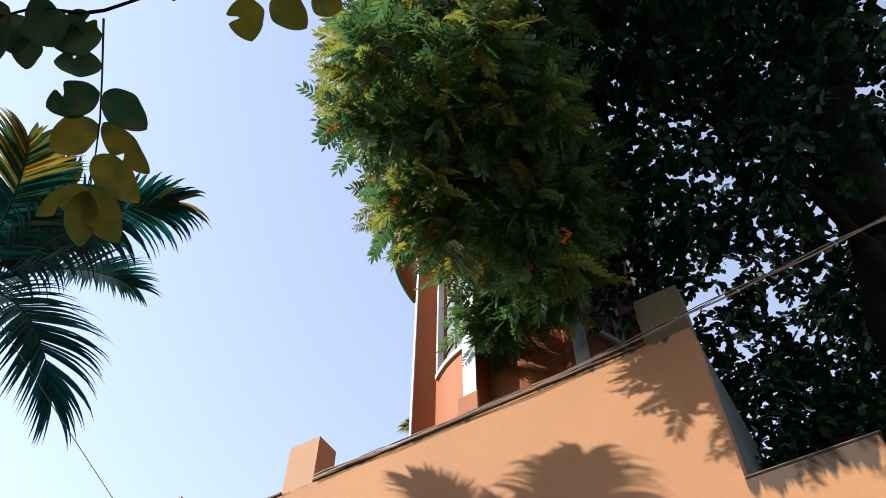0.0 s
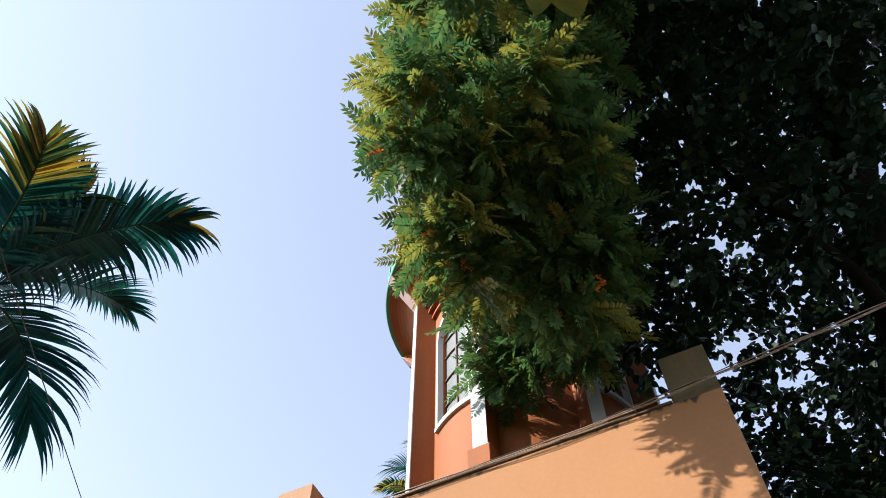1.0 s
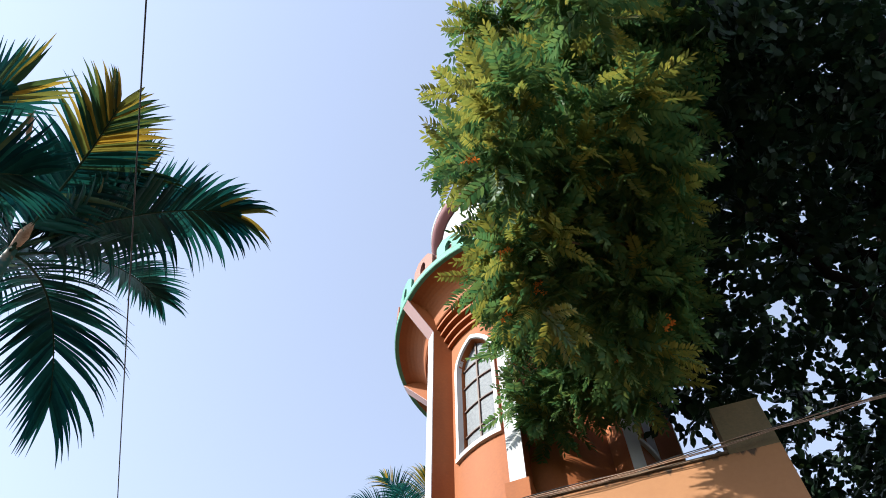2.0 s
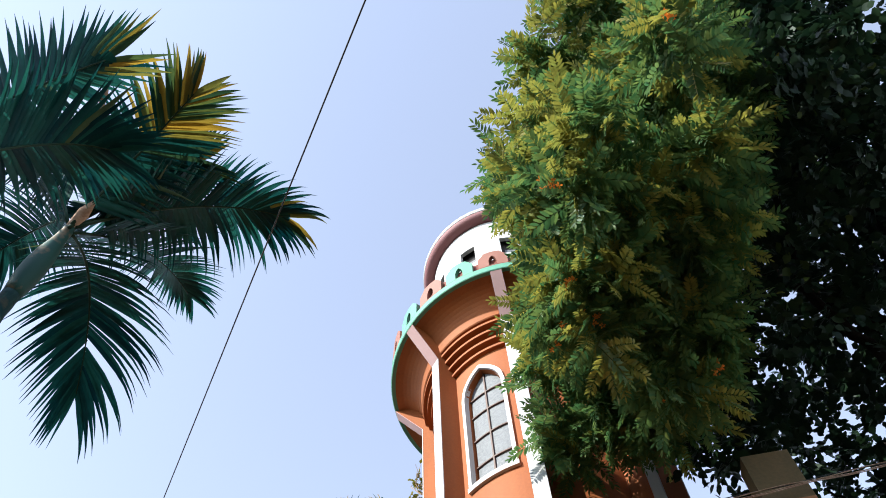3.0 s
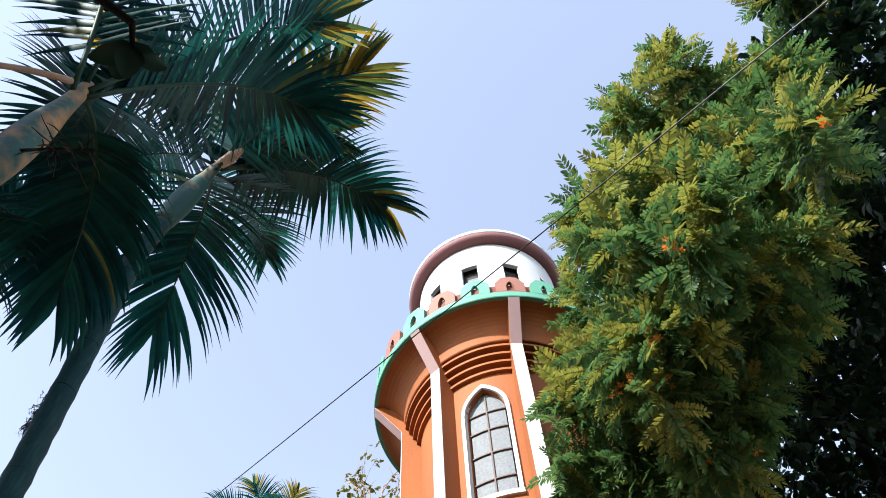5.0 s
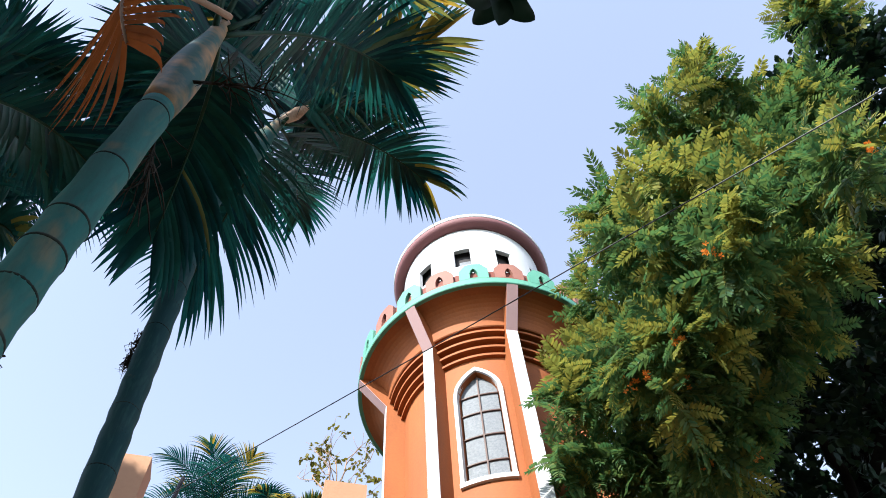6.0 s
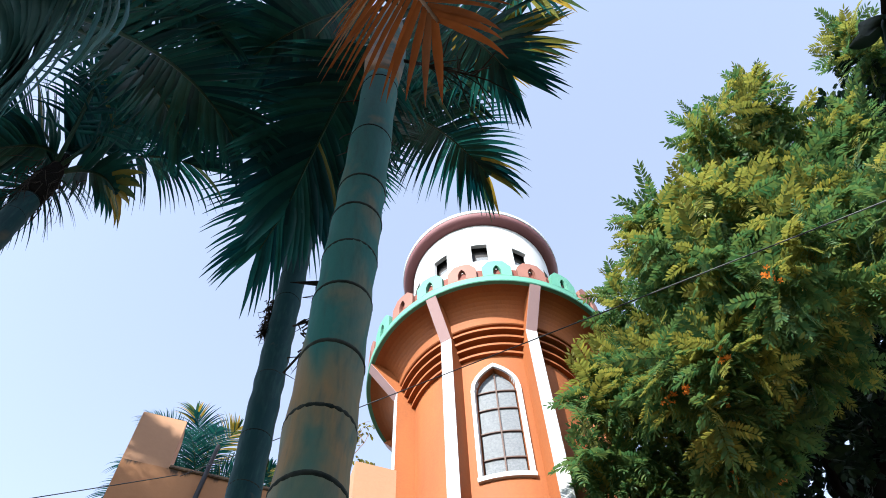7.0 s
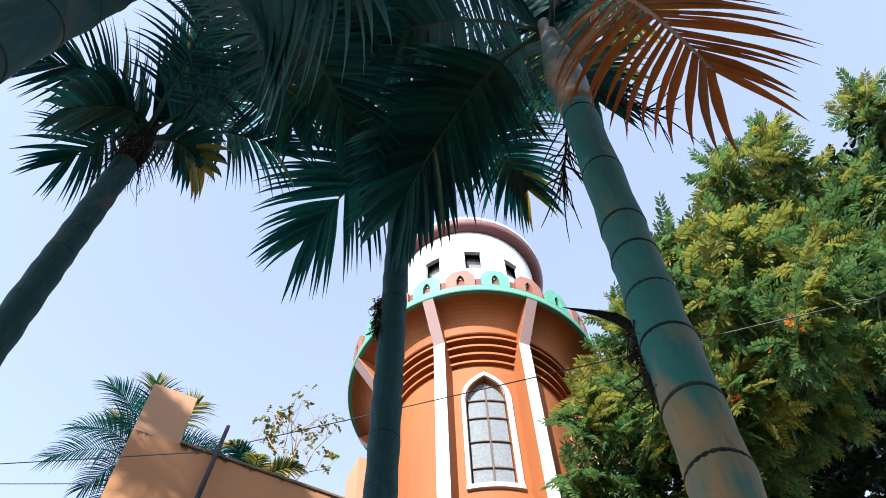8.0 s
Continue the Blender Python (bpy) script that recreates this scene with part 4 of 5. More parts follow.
def place_feathers(clumps, per_area, seed, variants=8):
    """Poses of feather leaves on shoots: each shoot carries leaves that spread flat round it and droop a little."""
    rng = np.random.RandomState(seed)
    out = []
    cs = np.array([c[:3] for c in clumps])
    rs = np.array([c[3] for c in clumps])
    for cx, cy, cz, r in clumps:
        shoots = max(2, int(per_area * 4 * math.pi * r * r / 6))
        v = rng.normal(size=(shoots, 3))
        v /= np.linalg.norm(v, axis=1)[:, None]
        for d, deepness in zip(v, rng.random_sample(shoots)):
            bulge = 1 + 0.38 * noise.noise(Vector(d * 2.3) + Vector((cx, cy, cz)) * 1.7) + 0.22 * noise.noise(Vector(d * 6.0) + Vector((cx, cy, cz)))
            p = np.array((cx, cy, cz)) + d * r * (0.92 - 0.7 * deepness ** 1.8) * bulge
            deep = np.max((rs - np.linalg.norm(cs - p, axis=1)) / rs)
            if deep > 0.8:
                continue
            axis = d * np.array((1, 1, 0.6)) + rng.normal(size=3) * 0.3 + np.array((0, 0, 0.30))
            axis /= np.linalg.norm(axis)
            e1 = np.cross(axis, (0.3, 0.5, 0.81))
            e1 /= np.linalg.norm(e1)
            e2 = np.cross(axis, e1)
            turn0, vigour = rng.random_sample() * 6.28, rng.uniform(0.82, 1.22)
            for k in range(6):
                a = turn0 + 2.4 * k + rng.normal() * 0.25
                spread = 0.45 + 0.16 * k + rng.normal() * 0.16
                x = axis * math.cos(spread) + (e1 * math.cos(a) + e2 * math.sin(a)) * math.sin(spread) + np.array((0, 0, -0.12 - 0.05 * k))
                x /= np.linalg.norm(x)
                up = np.array((0, 0, 1.0)) + axis * 0.25 + rng.normal(size=3) * 0.28
                y = np.cross(up, x)
                y /= max(np.linalg.norm(y), 1e-6)
                m = np.eye(4)
                m[:3, 0], m[:3, 1], m[:3, 2], m[:3, 3] = x, y, np.cross(x, y), p - axis * 0.045 * k
                out.append((m, rng.randint(variants), deep, vigour * rng.uniform(0.8, 1.08) * (0.7 if k == 0 else 1.0)))
    return out


def joined_leaves(name, poses, templates, materials, parent, pick, label=""):
    """All leaves of a crown in one mesh."""
    vs, loops, starts, totals, mats, k, ls = [], [], [], [], [], 0, 0
    for m, t, deep, size in poses:
        tv, tf = templates[t]
        vs.append(tv @ (m[:3, :3].T * size) + m[:3, 3])
        mi = pick(m, deep)
        for f in tf:
            loops.extend(i + k for i in f)
            starts.append(ls)
            totals.append(len(f))
            ls += len(f)
            mats.append(mi)
        k += len(tv)
    vs = np.concatenate(vs)
    me = bpy.data.meshes.new(name)
    me.vertices.add(len(vs))
    me.vertices.foreach_set("co", vs.ravel())
    me.loops.add(len(loops))
    me.loops.foreach_set("vertex_index", loops)
    me.polygons.add(len(starts))
    me.polygons.foreach_set("loop_start", starts)
    me.polygons.foreach_set("loop_total", totals)
    for mm in materials:
        me.materials.append(mm)
    me.polygons.foreach_set("material_index", mats)
    me.update(calc_edges=True)
    me.validate()
    ob = link(name, me, None, parent, label)
    return tagged(ob, kind="stuff")


def limb(parent, pts, r0, r1, material=None, name="limb", seed=0):
    rng = random.Random(seed)
    pts = [Vector(p) for p in pts]
    fine = []
    for a, b in zip(pts[:-1], pts[1:]):
        for i in range(6):
            fine.append(a.lerp(b, i / 6) + Vector((rng.gauss(0, 0.02), rng.gauss(0, 0.02), rng.gauss(0, 0.02))))
    fine.append(pts[-1])
    n = len(fine) - 1
    tube(name, fine, [r0 + (r1 - r0) * i / n for i in range(n + 1)], material or M_BARK, parent, sides=12)


# young yellower leaflets that also serve as the sunlit copy of L_FEATHER
L_YOUNG_LIT = leaf_mat("young_lit_feather_leaflet", (0.140, 0.155, 0.030), (0.215, 0.195, 0.034), (0.28, 0.23, 0.034), 0.50, 0.45, 0.93)
OUTER_BOUGHS = [
    (-0.78, 3.15, 9.05, 0.36), (-0.86, 4.0, 9.4, 0.34), (-0.78, 3.65, 8.6, 0.34), (-0.42, 5, 8.95, 0.38), (-0.4, 2.25, 8.95, 0.38),
    (-0.35, 4.45, 8.65, 0.4), (-0.76, 3.1, 12.0, 0.44), (-0.50, 2.5, 12.4, 0.46), (-0.88, 3.7, 10.6, 0.36), (-0.98, 4.30, 10.15, 0.28), (-0.80, 4.3, 11.0, 0.36), (-0.48, 4.4, 10.5, 0.58),
    (-0.40, 3.5, 10.3, 0.62), (-0.05, 2.3, 9.9, 0.42), (-0.1, 2.9, 10.9, 0.5), (-0.1, 4.9, 8.4, 0.3),
]
MIDDLE_BOUGHS = [
    (-0.18, 3.8, 9.2, 0.66), (0.06, 4.6, 9.1, 0.64), (0.25, 5.4, 9.5, 0.62), (0.35, 5.85, 10.2, 0.56), (0.25, 5.2, 11.1, 0.66),
    (0.15, 4.3, 11.6, 0.66), (0.15, 3.2, 11.8, 0.68), (0.25, 2.3, 11.4, 0.66), (0.5, 1.75, 12.0, 0.48), (0.2, 2.6, 10.4, 0.5),
    (0.2, 3.2, 9.35, 0.5), (0.60, 4.9, 8.75, 0.55), (0.9, 5.2, 8.6, 0.45), (0.4, 4.7, 10.2, 0.6),
]
INNER_BOUGHS = [
    (1.0, 4.2, 9.6, 0.5), (0.7, 3.8, 9.2, 0.46), (0.75, 3.2, 9.9, 0.5), (0.9, 2.6, 10.6, 0.45), (1.15, 4.7, 9.0, 0.4), (1.3, 5.3, 9.4, 0.42),
    (0.85, 5, 9.9, 0.55), (0.3, 3.1, 12.4, 0.5), (0.35, 2.4, 12.2, 0.5), (0.2, 3.9, 12.1, 0.5), (0.2, 6.1, 9.9, 0.4), (0.6, 6.05, 9.3, 0.4),
    (0.45, 6.35, 9.25, 0.3), (0.2, 6.62, 9.3, 0.26), (0.45, 6.6, 9.0, 0.26), (1.1, 5.7, 8.9, 0.36), (0.85, 6.2, 9.0, 0.3), (1.35, 5.9, 8.85, 0.3), (0.3, 0.8, 13.3, 0.5),
]
FEATHER = OUTER_BOUGHS + MIDDLE_BOUGHS + INNER_BOUGHS
tree = thing("feather_leaved_tree", "tree with feathery yellow-green leaves and orange blossoms", "tree", (3.9, 4.95, 0))
limb(tree, [(3.9, 4.95, 0), (4.0, 4.95, 5.0), (4.05, 4.95, 8.2)], 0.16, 0.10, name="trunk", seed=1)
limb(tree, [(4.05, 4.95, 8.2), (3.6, 4.7, 9.6), (2.8, 4.5, 10.4), (1.8, 4.4, 10.6), (0.6, 4.4, 10.5), (-0.3, 4.2, 10.5)], 0.08, 0.015, seed=2)
limb(tree, [(2.8, 4.5, 10.4), (2.0, 3.4, 11.0), (1.2, 2.8, 11.4), (0.4, 2.4, 11.9)], 0.05, 0.015, seed=3)
limb(tree, [(1.8, 4.4, 10.6), (1.0, 5.0, 10.0), (0.2, 5.8, 10.3)], 0.035, 0.012, seed=4)
limb(tree, [(1.45, 4.80, 9.75), (1.0, 4.65, 9.45), (0.5, 4.45, 9.05), (0.0, 4.3, 8.57)], 0.024, 0.010, M_TWIG, "twig", 5)
rng = random.Random(31)
templates = [leaf_template("feather", rng) for i in range(8)]
poses = place_feathers(FEATHER, 34, 41)
prng = random.Random(5)
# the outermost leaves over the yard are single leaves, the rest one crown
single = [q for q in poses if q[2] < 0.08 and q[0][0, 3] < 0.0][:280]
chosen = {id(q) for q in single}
# share falls with x, so the sunward side is painted lighter
joined_leaves("crown", [q for q in poses if id(q) not in chosen], templates, (L_FEATHER, L_YOUNG_LIT), tree, lambda m, deep: 1 if deep < 0.25 and prng.random() < 0.62 - 0.42 * min(1, max(0, m[0, 3] + 0.2)) else 0, "feathery green and yellow-green leaves")
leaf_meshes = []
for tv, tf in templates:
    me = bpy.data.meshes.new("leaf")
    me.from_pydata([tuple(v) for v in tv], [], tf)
    me.materials.append(L_YOUNG_LIT)
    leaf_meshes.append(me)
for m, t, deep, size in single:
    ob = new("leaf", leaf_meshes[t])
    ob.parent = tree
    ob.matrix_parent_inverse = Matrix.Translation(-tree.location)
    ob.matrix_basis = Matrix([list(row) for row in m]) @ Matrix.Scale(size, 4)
# orange blossoms among the outer leaves
for k, at in enumerate(((-1.14, 3.62, 8.35), (-0.62, 4.47, 8.39), (-0.70, 2.04, 8.54), (-0.64, 3.95, 8.6), (-0.35, 5.00, 8.6), (-0.25, 4.75, 8.35), (1.08, 4.83, 8.33), (0.76, 5.22, 8.36), (-0.37, 5.20, 8.66))):
    verts, faces = [], []
    for i in range(9):
        p = Vector(at) + Vector((prng.gauss(0, 0.035), prng.gauss(0, 0.035), prng.gauss(0, 0.045)))
        for s in range(5):
            a, e = s * math.tau / 5 + prng.random(), prng.uniform(-0.3, 0.9)
            d = Vector((math.cos(a) * math.cos(e), math.sin(a) * math.cos(e), math.sin(e)))
            c = d.cross(Vector((0.2, 0.1, 1))).normalized()
            n0 = len(verts)
            verts += [p, p + d * 0.022 + c * 0.009, p + d * 0.036, p + d * 0.022 - c * 0.009]
            faces.append((n0, n0 + 1, n0 + 2, n0 + 3))
    pydata("blossom", verts, faces, L_FLOWER, tree, "cluster of small orange flowers")

UPPER_CLUMPS = [
    (5, 3.6, 11.6, 1.1), (5.4, 4.6, 10.8, 1), (1.75, 3.9, 10.5, 0.75), (1.6, 2.4, 11, 0.9), (1.6, 4, 11.8, 0.9),
    (1.1, 1.9, 9.8, 0.5), (1.7, 4.7, 9.4, 0.5), (3.5, 3.3, 11.8, 1.5), 
    (2.4, 2.3, 12.6, 1.4), (1.6, 1.3, 13.2, 1.2), 
    (3, 4.2, 13, 1.4), (0.7, 1, 13, 0.7), (1.9, 0.8, 13.4, 1.0), (2.8, 1.6, 13.4, 1.2), (0.9, 1.6, 12.2, 0.6), (1.2, 2.2, 10.7, 0.55), (1.5, 4.5, 10.2, 0.5),
]
LOWER_CLUMPS = [
    (4.6, 5, 11.2, 1.3), (5.2, 6.6, 10.8, 1.3), (3.6, 4.9, 10.6, 0.7), (3.3, 5.6, 11.6, 1.4), (6.3, 5.2, 9.8, 1.4), (2.6, 6.4, 10.9, 1),
    (4.6, 2.6, 12.6, 1.4), (2.2, 3.4, 10.6, 0.9), (2.7, 4.4, 9.9, 0.9), (3.8, 3.4, 11.1, 0.78), (4, 4, 10.1, 0.65),
    (3.2, 3, 12, 0.78), (4.2, 5.3, 9.8, 0.65), (3.6, 4.3, 9.3, 0.8), (2.6, 5.4, 9.7, 0.7), (2.6, 2.5, 10.6, 0.8),
    (3.9, 3, 10.2, 0.9), (3.8, 4, 11.8, 0.91), (5.3, 5.2, 10.5, 0.78), (3.5, 6.7, 10.4, 0.8), (4.4, 6.9, 10, 0.9),
    (5, 6.4, 9.4, 0.9), (5.6, 7.4, 10.2, 1),
]
LOWER = [
    (2.0, 6.1, 9.1, 0.5), (1.7, 5.9, 9.6, 0.5),
    (3.6, 7.7, 9.6, 0.8), (4.1, 8.0, 8.9, 0.9), (4.6, 7.6, 7.9, 0.9), (5.2, 8.4, 9.4, 1.1), (4.0, 7.0, 6.9, 0.9), (5.4, 7.0, 7.0, 1.0), (3.4, 7.3, 8.2, 0.6), (5.2, 7.4, 8.4, 0.9),
    (4.4, 7.4, 8.6, 0.5), (5.0, 8.0, 8.4, 0.6), (4.3, 7.5, 7.4, 0.5), (5.2, 7.2, 7.4, 0.6),
]
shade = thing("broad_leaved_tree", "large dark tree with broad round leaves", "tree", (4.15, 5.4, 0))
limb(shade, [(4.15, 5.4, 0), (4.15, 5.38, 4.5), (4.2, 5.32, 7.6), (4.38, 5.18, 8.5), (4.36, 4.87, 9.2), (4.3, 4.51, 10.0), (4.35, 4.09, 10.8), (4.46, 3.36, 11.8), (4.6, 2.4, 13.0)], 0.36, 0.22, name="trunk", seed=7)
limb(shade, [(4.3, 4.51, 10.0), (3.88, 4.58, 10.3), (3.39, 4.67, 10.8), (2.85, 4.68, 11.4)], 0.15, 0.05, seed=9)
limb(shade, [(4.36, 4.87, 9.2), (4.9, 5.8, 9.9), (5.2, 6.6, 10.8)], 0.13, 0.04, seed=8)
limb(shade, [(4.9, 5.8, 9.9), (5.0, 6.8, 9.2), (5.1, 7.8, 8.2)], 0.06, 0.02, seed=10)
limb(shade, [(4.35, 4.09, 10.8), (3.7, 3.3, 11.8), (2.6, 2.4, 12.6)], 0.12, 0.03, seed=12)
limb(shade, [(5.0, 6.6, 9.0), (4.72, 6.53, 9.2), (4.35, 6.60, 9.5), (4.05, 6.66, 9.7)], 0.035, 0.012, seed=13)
btemps = [leaf_template("broad", rng) for i in range(8)]
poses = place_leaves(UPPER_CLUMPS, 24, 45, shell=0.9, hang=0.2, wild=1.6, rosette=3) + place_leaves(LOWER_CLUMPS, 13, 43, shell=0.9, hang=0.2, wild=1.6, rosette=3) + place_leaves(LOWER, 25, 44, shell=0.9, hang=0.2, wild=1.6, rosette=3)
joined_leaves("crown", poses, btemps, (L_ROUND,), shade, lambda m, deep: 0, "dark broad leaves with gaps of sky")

# ---- the tree over the path, whose shade lies on the palms ----
OVER = [
    (-10.6, 2.8, 6.2, 1.3), (-10.8, 4.4, 6.6, 1.3), (-11.2, 3.6, 8.3, 1.5), (-10.4, 5.6, 7.6, 1.3), (-11.6, 5.4, 9.2, 1.4), (-10.2, 3.6, 4.9, 1.0), (-10.9, 1.8, 7.6, 1.2),
    (-10.6, 4.8, 9.6, 1.2), (-11.4, 6.6, 8.6, 1.3), (-11.0, 4.0, 10.4, 1.2), (-11.6, 6.2, 10.2, 1.1), (-11.8, 4.6, 7.6, 1.3),
]
over = thing("overhanging_tree", "tree with large leaves reaching over the path", "tree", (-11.0, 3.4, 0))
limb(over, [(-11.0, 3.4, 0), (-10.9, 3.5, 4.0), (-10.8, 3.7, 8.6)], 0.22, 0.12, name="trunk", seed=20)
limb(over, [(-10.88, 3.55, 5.0), (-8.6, 3.3, 5.6), (-6.6, 3.0, 4.5), (-5.35, 3.03, 3.83), (-5.02, 3.07, 3.57)], 0.07, 0.006, seed=21)
poses = place_leaves(OVER, 64, 47, shell=0.9, hang=0.2, wild=1.6, rosette=3)
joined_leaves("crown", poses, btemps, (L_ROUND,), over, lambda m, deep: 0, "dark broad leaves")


def unseen_shade_tree(x, y, height, reach, count, seed, label):
    """An unseen tree added behind the path to block sky light: a trunk with limbs and a dense crown of broad leaves."""
    rng = random.Random(seed)
    t = thing("unseen_shade_tree", label, "tree", (x, y, 0), "trees behind the path")
    fork = Vector((x, y, height * 0.45))
    limb(t, [(x, y, 0), (x + 0.1, y, height * 0.25), fork], 0.24, 0.16, name="trunk", seed=seed)
    clumps = []
    for k in range(count):
        a, q = k * 2.4, math.sqrt((k + 0.5) / count)
        c = (x + reach * q * math.cos(a), y + reach * q * math.sin(a), height * (0.72 + 0.28 * math.cos(q * 1.5) * rng.uniform(-1, 1)) + rng.uniform(-0.6, 0.6))
        clumps.append((*c, rng.uniform(1.1, 1.5)))
        if k % 3 == 0:
            limb(t, [fork, fork.lerp(Vector(c), 0.5) + Vector((0, 0, 0.3)), c], 0.09, 0.02, seed=seed + k)
    leaves = [(m, v, deep, size * 1.8) for m, v, deep, size in place_leaves(clumps, 16, seed, shell=0.9, hang=0.2, wild=1.6, rosette=3)]
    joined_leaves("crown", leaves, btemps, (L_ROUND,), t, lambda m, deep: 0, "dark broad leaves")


# added out of view, to cut the sky light that reaches the palms
unseen_shade_tree(-6.2, -6.4, 8.5, 3.2, 18, 61, "unseen broad-leaved tree added to block sky light")
unseen_shade_tree(-9.2, -3.0, 8.5, 3.2, 18, 62, "unseen broad-leaved tree added to block sky light")
unseen_shade_tree(-12.6, 0.4, 8.0, 2.8, 16, 63, "unseen broad-leaved tree added to block sky light")


def blade(parent, base, tip, width, normal, material, rng, bitten=False):
    """One large rounded leaflet, folded along its midrib and a little wavy, with a bite in its rim."""
    base, tip, normal = Vector(base), Vector(tip), Vector(normal)
    d = tip - base
    ln = d.length
    d.normalize()
    c = d.cross(normal).normalized()
    up = c.cross(d)
    verts, faces, n = [], [], 22
    gone, side = (rng.uniform(0.4, 0.75), rng.random() < 0.5) if bitten else (9, False)
    wave = rng.uniform(0, 6.28)
    for i in range(n + 1):
        f = i / n
        w = width * 0.5 * max(0.0, math.sin(math.pi * f ** 0.92)) ** 0.68 * (1.05 - 0.12 * f) + 0.0010
        nip = 1 - 0.75 * math.exp(-((f - gone) / 0.055) ** 2)
        wl = w * (nip if side else 1) * (1 + 0.03 * math.sin(f * 15 + wave))
        wr = w * (1 if side else nip) * (1 + 0.03 * math.cos(f * 13 + wave))
        z = up * (0.05 * ln * math.sin(f * 3.0))
        p = base + d * ln * f + z
        curl = 0.16 + 0.05 * math.sin(f * 9 + wave)
        verts += [p - c * wl + up * curl * wl, p - c * wl * 0.5 + up * 0.04 * wl, p - up * 0.05 * w, p + c * wr * 0.5 + up * 0.04 * wr, p + c * wr + up * curl * wr]
    for i in range(n):
        for k in range(4):
            a = 5 * i + k
            faces.append((a, a + 1, a + 6, a + 5))
    return pydata("leaflet", verts, faces, material, parent, smooth=True)


# a low branch that hangs over the start of the path
low_branch = thing("young_tree", "young tree with large yellowing leaves, some insect-bitten", "tree", (-2.3, -1.5, 0))
limb(low_branch, [(-2.3, -1.5, 0), (-2.2, -1.3, 2.0), (-1.6, -0.6, 2.7), (-0.968, 0.293, 3.165), (-0.723, 0.631, 3.043), (-0.523, 0.662, 3.068), (-0.257, 0.641, 3.169)], 0.05, 0.005, M_BARK, "trunk", 22)
RIGHT, UP, TOWARD = Vector((0.833, 0.015, 0.006)), Vector((0.009, -0.678, 0.482)), Vector((0.012, -0.470, -0.661))
FOOT = Vector((-0.604, 0.885, 2.760))


def spot(u, v, w=0.0):
    """A place in the hanging sprig's plane, in millimetres across, up and out of it."""
    return FOOT + RIGHT * u * 0.001 + UP * v * 0.001 + TOWARD * w * 0.001


tube("stalk", [spot(0, 0), spot(15, 60), spot(26, 130, 4), spot(31, 220, 6), spot(33, 330, 4)], [0.001, 0.0013, 0.0016, 0.0016, 0.002], M_FIBRE, low_branch)
lrng = random.Random(77)
SPRIG = (
    (34, 185, 114, 114, 57, 0), (24, 186, -80, 157, 58, 1), (26, 238, -58, 242, 45, 1), (22, 122, -82, 80, 62, 0), (28, 127, 116, 28, 46, 1),
    (14, 60, 108, -32, 56, 0), (3, -2, -102, -56, 40, 1), (5, -2, 62, -108, 64, 0), (-3, -8, -8, -118, 50, 1), (30, 300, -46, 272, 60, 0),
)
BUNCH = (
    (-110, 315, -130, 235, 60, 0), (-200, 318, -208, 240, 46, 0), (-46, 320, -28, 262, 56, 0), (-85, 345, -60, 270, 74, 0), (-140, 340, -140, 258, 62, 0),
    (-175, 330, -170, 240, 66, 0), (-30, 345, 8, 285, 52, 1), (-150, 352, -200, 320, 50, 0), (-60, 352, -120, 330, 46, 0),
)
for u0, v0, u1, v1, w, bit in SPRIG + BUNCH:
    blade(low_branch, spot(u0, v0, lrng.uniform(-8, 8)), spot(u1, v1, lrng.uniform(-20, 20)), w * 0.00102, TOWARD + RIGHT * lrng.uniform(-0.3, 0.3) + UP * lrng.uniform(-0.3, 0.3), L_SPRIG if v0 < 150 else L_SPRIG_GREEN, lrng, bool(bit))
tube("twig", [spot(-190, 330), spot(-100, 352, 3), spot(-10, 340, 4), spot(35, 346, 4), spot(110, 372, 2), spot(190, 395)], [0.002, 0.0025, 0.0035, 0.003, 0.0025, 0.002], M_BARK, low_branch)
for u0, v0, u1, v1, w, bit in ((303, 372, 322, 286, 60, 1), (362, 372, 430, 312, 54, 0), (440, 374, 500, 350, 50, 0)):
    blade(low_branch, spot(u0, v0), spot(u1, v1), w * 0.00102, TOWARD, L_SPRIG, lrng, bool(bit))
for k, (dx, dy, dz) in enumerate(((0.03, 0.05, -0.07), (-0.06, 0.06, -0.05), (0.09, -0.01, -0.03), (0.0, 0.09, 0.0))):
    blade(over, (-5.02, 3.07, 3.57), (-5.02 + dx, 3.07 + dy, 3.57 + dz), 0.06, (0.3, 0.3, -0.9), L_ROUND, lrng)

# ---- trees far behind the house ----
def far_palm(x, y, z, label, seed, length=1.7, yellow=0.2, count=13):
    rng = random.Random(seed)
    p = thing("palm_tree", label, "palm tree", (x, y, 0), "palms behind the house")
    tube("trunk", [(x + 0.2, y, 0), (x + 0.1, y, z * 0.5), (x, y, z + 0.1)], [0.16, 0.11, 0.09], M_PALM, p, sides=12)
    for i in range(count):
        a = math.tau * i / count + rng.uniform(-0.2, 0.2)
        e = rng.uniform(-0.45, 0.95)
        reach = length * rng.uniform(0.8, 1.1)
        tip = Vector((x + math.cos(a) * reach * math.cos(e), y + math.sin(a) * reach * math.cos(e), z + reach * math.sin(e) * 0.8 - 0.15))
        frond(p, (x, y, z), tip, 0.42 * length, rng, L_YELLOW if rng.random() < yellow else None, pairs=34, leaf=0.34 * length, width=0.036, droop=0.8, aged=0.75 if rng.random() < 0.35 else 2.0)
    return p


far_palm(1.00, 17.40, 17.0, "far palm with thin fronds behind the house", 51, 2.3, 0.12, 17)
far_palm(-0.25, 11.85, 11.85, "far small palm with yellowing fronds", 52, 0.95, 0.1, 9)
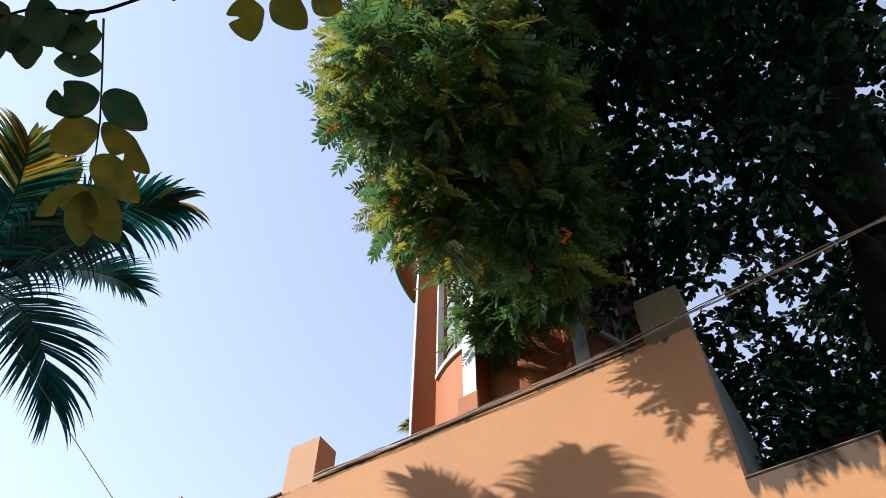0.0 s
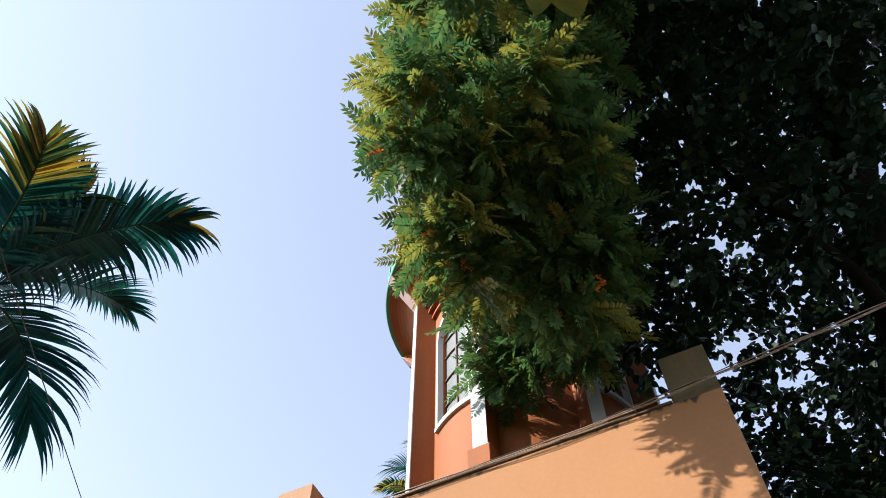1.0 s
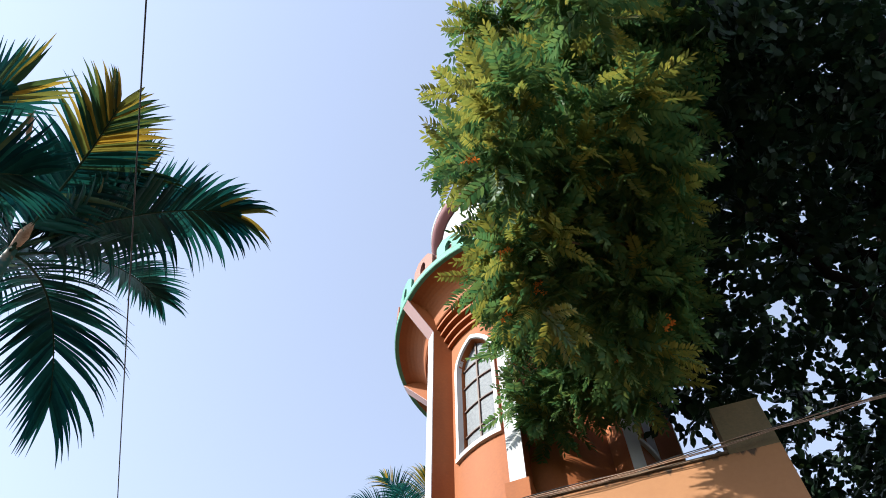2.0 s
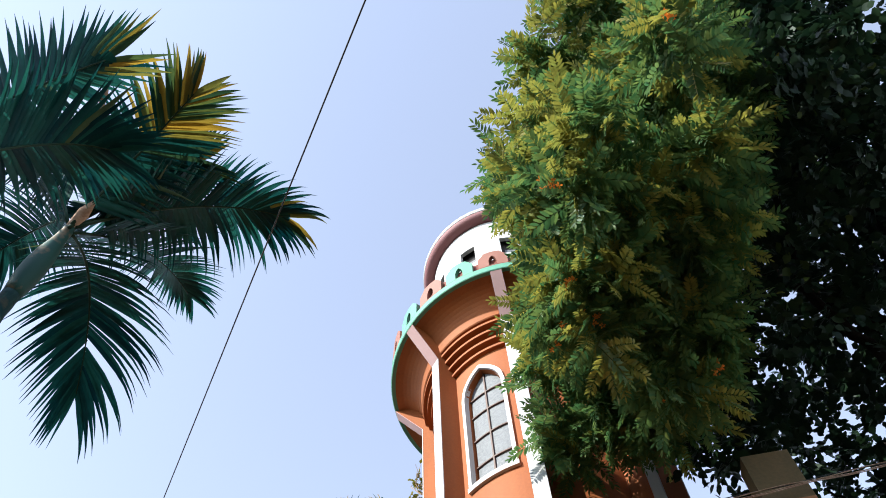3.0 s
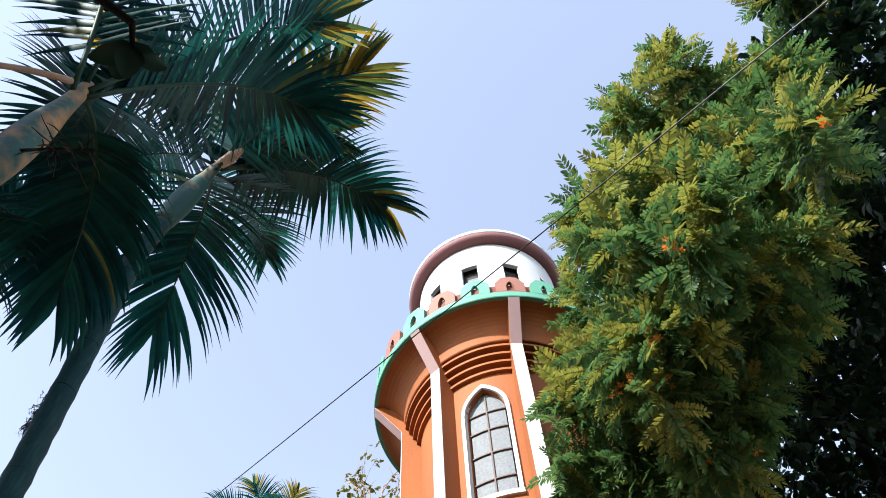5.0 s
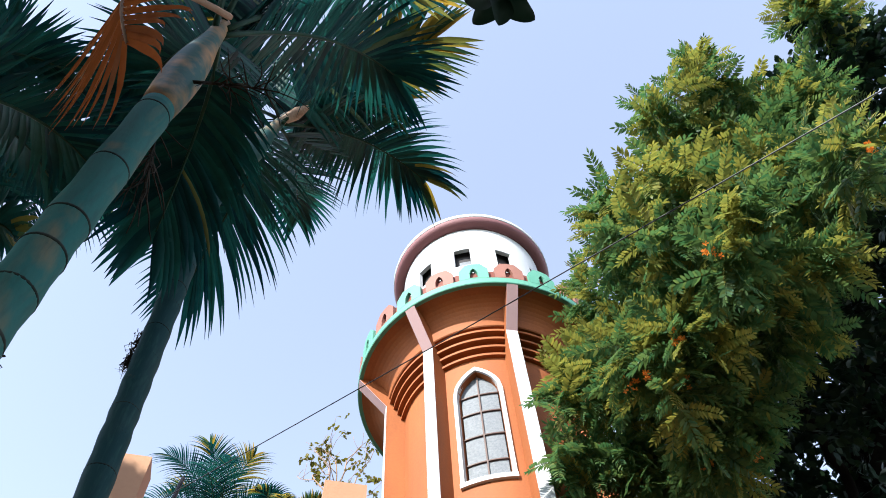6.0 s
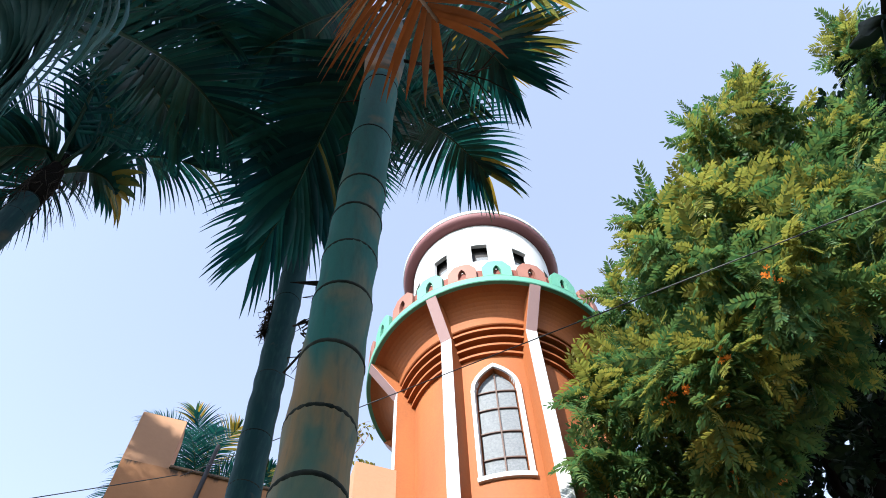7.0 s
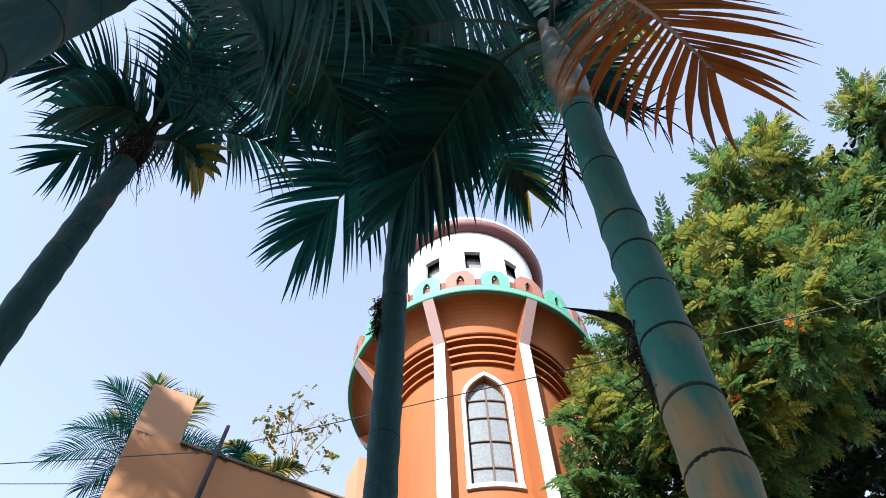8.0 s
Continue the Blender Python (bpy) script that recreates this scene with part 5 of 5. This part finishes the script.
bare = thing("bare_tree", "thin nearly bare tree with a few yellowed leaves", "tree", (1.3, 12.7, 0))
brng = random.Random(61)
tips = []


def grow(p, d, length, r, depth, name="branch"):
    pts = [p]
    for k in range(4):
        d = (d + Vector((brng.gauss(0, 0.12), brng.gauss(0, 0.12), brng.gauss(0.03, 0.06)))).normalized()
        pts.append(pts[-1] + d * length / 4)
    tube(name, pts, [r * (1 - 0.1 * k) for k in range(5)], M_TWIG, bare, sides=6)
    tips.append((pts[-1], d, depth))
    if depth == 0:
        return
    for k in range(3):
        q = pts[2 + (k % 3)]
        a = brng.uniform(0, math.tau)
        side = Vector((math.cos(a), math.sin(a), brng.uniform(0.2, 0.9))).normalized()
        grow(q, (d * 0.6 + side * 0.8).normalized(), length * brng.uniform(0.5, 0.75), r * 0.55, depth - 1)


tube("trunk", [(1.3, 12.7, 0), (1.25, 12.7, 7), (1.2, 12.6, 14.6)], [0.12, 0.08, 0.03], M_TWIG, bare, sides=8)
tips.append((Vector((1.2, 12.6, 14.6)), Vector((0, 0, 1)), 0))
for k in range(5):
    a = math.tau * k / 5 + 0.3
    grow(tips[0][0] - Vector((0, 0, 0.3 * k)), Vector((math.cos(a) * 0.5, math.sin(a) * 0.5, 0.8)).normalized(), 1.15, 0.018, 2)
poses = []
for p, d, depth in tips[1:]:
    if brng.random() < 0.5:
        for k in range(3):
            q = Matrix.Rotation(brng.uniform(0, 6.28), 4, "Z") @ Matrix.Rotation(brng.uniform(0.2, 1.4), 4, "Y")
            m = np.array(q)
            m[:3, 3] = p + Vector((brng.gauss(0, 0.08), brng.gauss(0, 0.08), brng.gauss(0, 0.08)))
            poses.append((m, brng.randint(0, 7), 0, brng.uniform(0.45, 0.8)))
joined_leaves("leaf_clumps", poses, btemps, (L_SPRIG,), bare, lambda m, deep: 0, "a few yellowed leaves")

# ---- cables ----
post_top = (-3.29, 8.74, 8.19)
post = thing("wall_post", "thin black pipe post fixed to the house wall", "post", (-3.37, 8.76, 6.6))
tube("pipe", [(-3.40, 8.76, 6.5), (-3.36, 8.74, 7.3), post_top], [0.024, 0.024, 0.02], M_IRON, post)
for name, label, a, b, sag, r in (
        ("overhead_wire", "thin black wire strung from the house over the yard", (-3.62, 8.62, 7.40), (-2.583, -2.07, 4.252), 0.057, 0.0042),
        ("lower_wire", "thin black wire from the house's side wall", (-3.99, 9.20, 7.06), (-8.2, 20.2, 10.4), 0.10, 0.004),
        ("side_wire", "thin black wire strung along from the post", (-3.64, 8.62, 7.40), (-9.6, 11.9, 3.4), 0.05, 0.0042)):
    w = thing(name, label, "wire", a)
    tube("wire", arc(a, b, sag, 40), r, M_CABLE, w, sides=6)
bundle = thing("cable_bundle", "bundle of brown cables strung along the parapet", "cable", (2.2, 5.5, 7.9))
for i, (dz, dn, m) in enumerate(((0.0, 0.0, M_COPPER), (0.016, 0.012, M_COPPER), (0.03, -0.006, M_CABLE), (-0.02, 0.008, M_COPPER))):
    pts = [Vector(p) for p in ((-1.66, 7.79, 7.81), (-0.72, 7.245, 7.79), (1.05, 6.205, 7.79), (2.24, 5.46, 7.855), (3.10, 4.94, 7.91), (4.0, 4.42, 8.00), (7.0, 2.68, 8.5))]
    fine = []
    for a, b in zip(pts[:-1], pts[1:]):
        fine += [a.lerp(b, k / 6) + Vector((dn * 0.6, -dn, dz + 0.012 * math.sin(i * 2.1 + a.x + k))) for k in range(6)]
    tube("cable", fine, 0.005, m, bundle, sides=6)
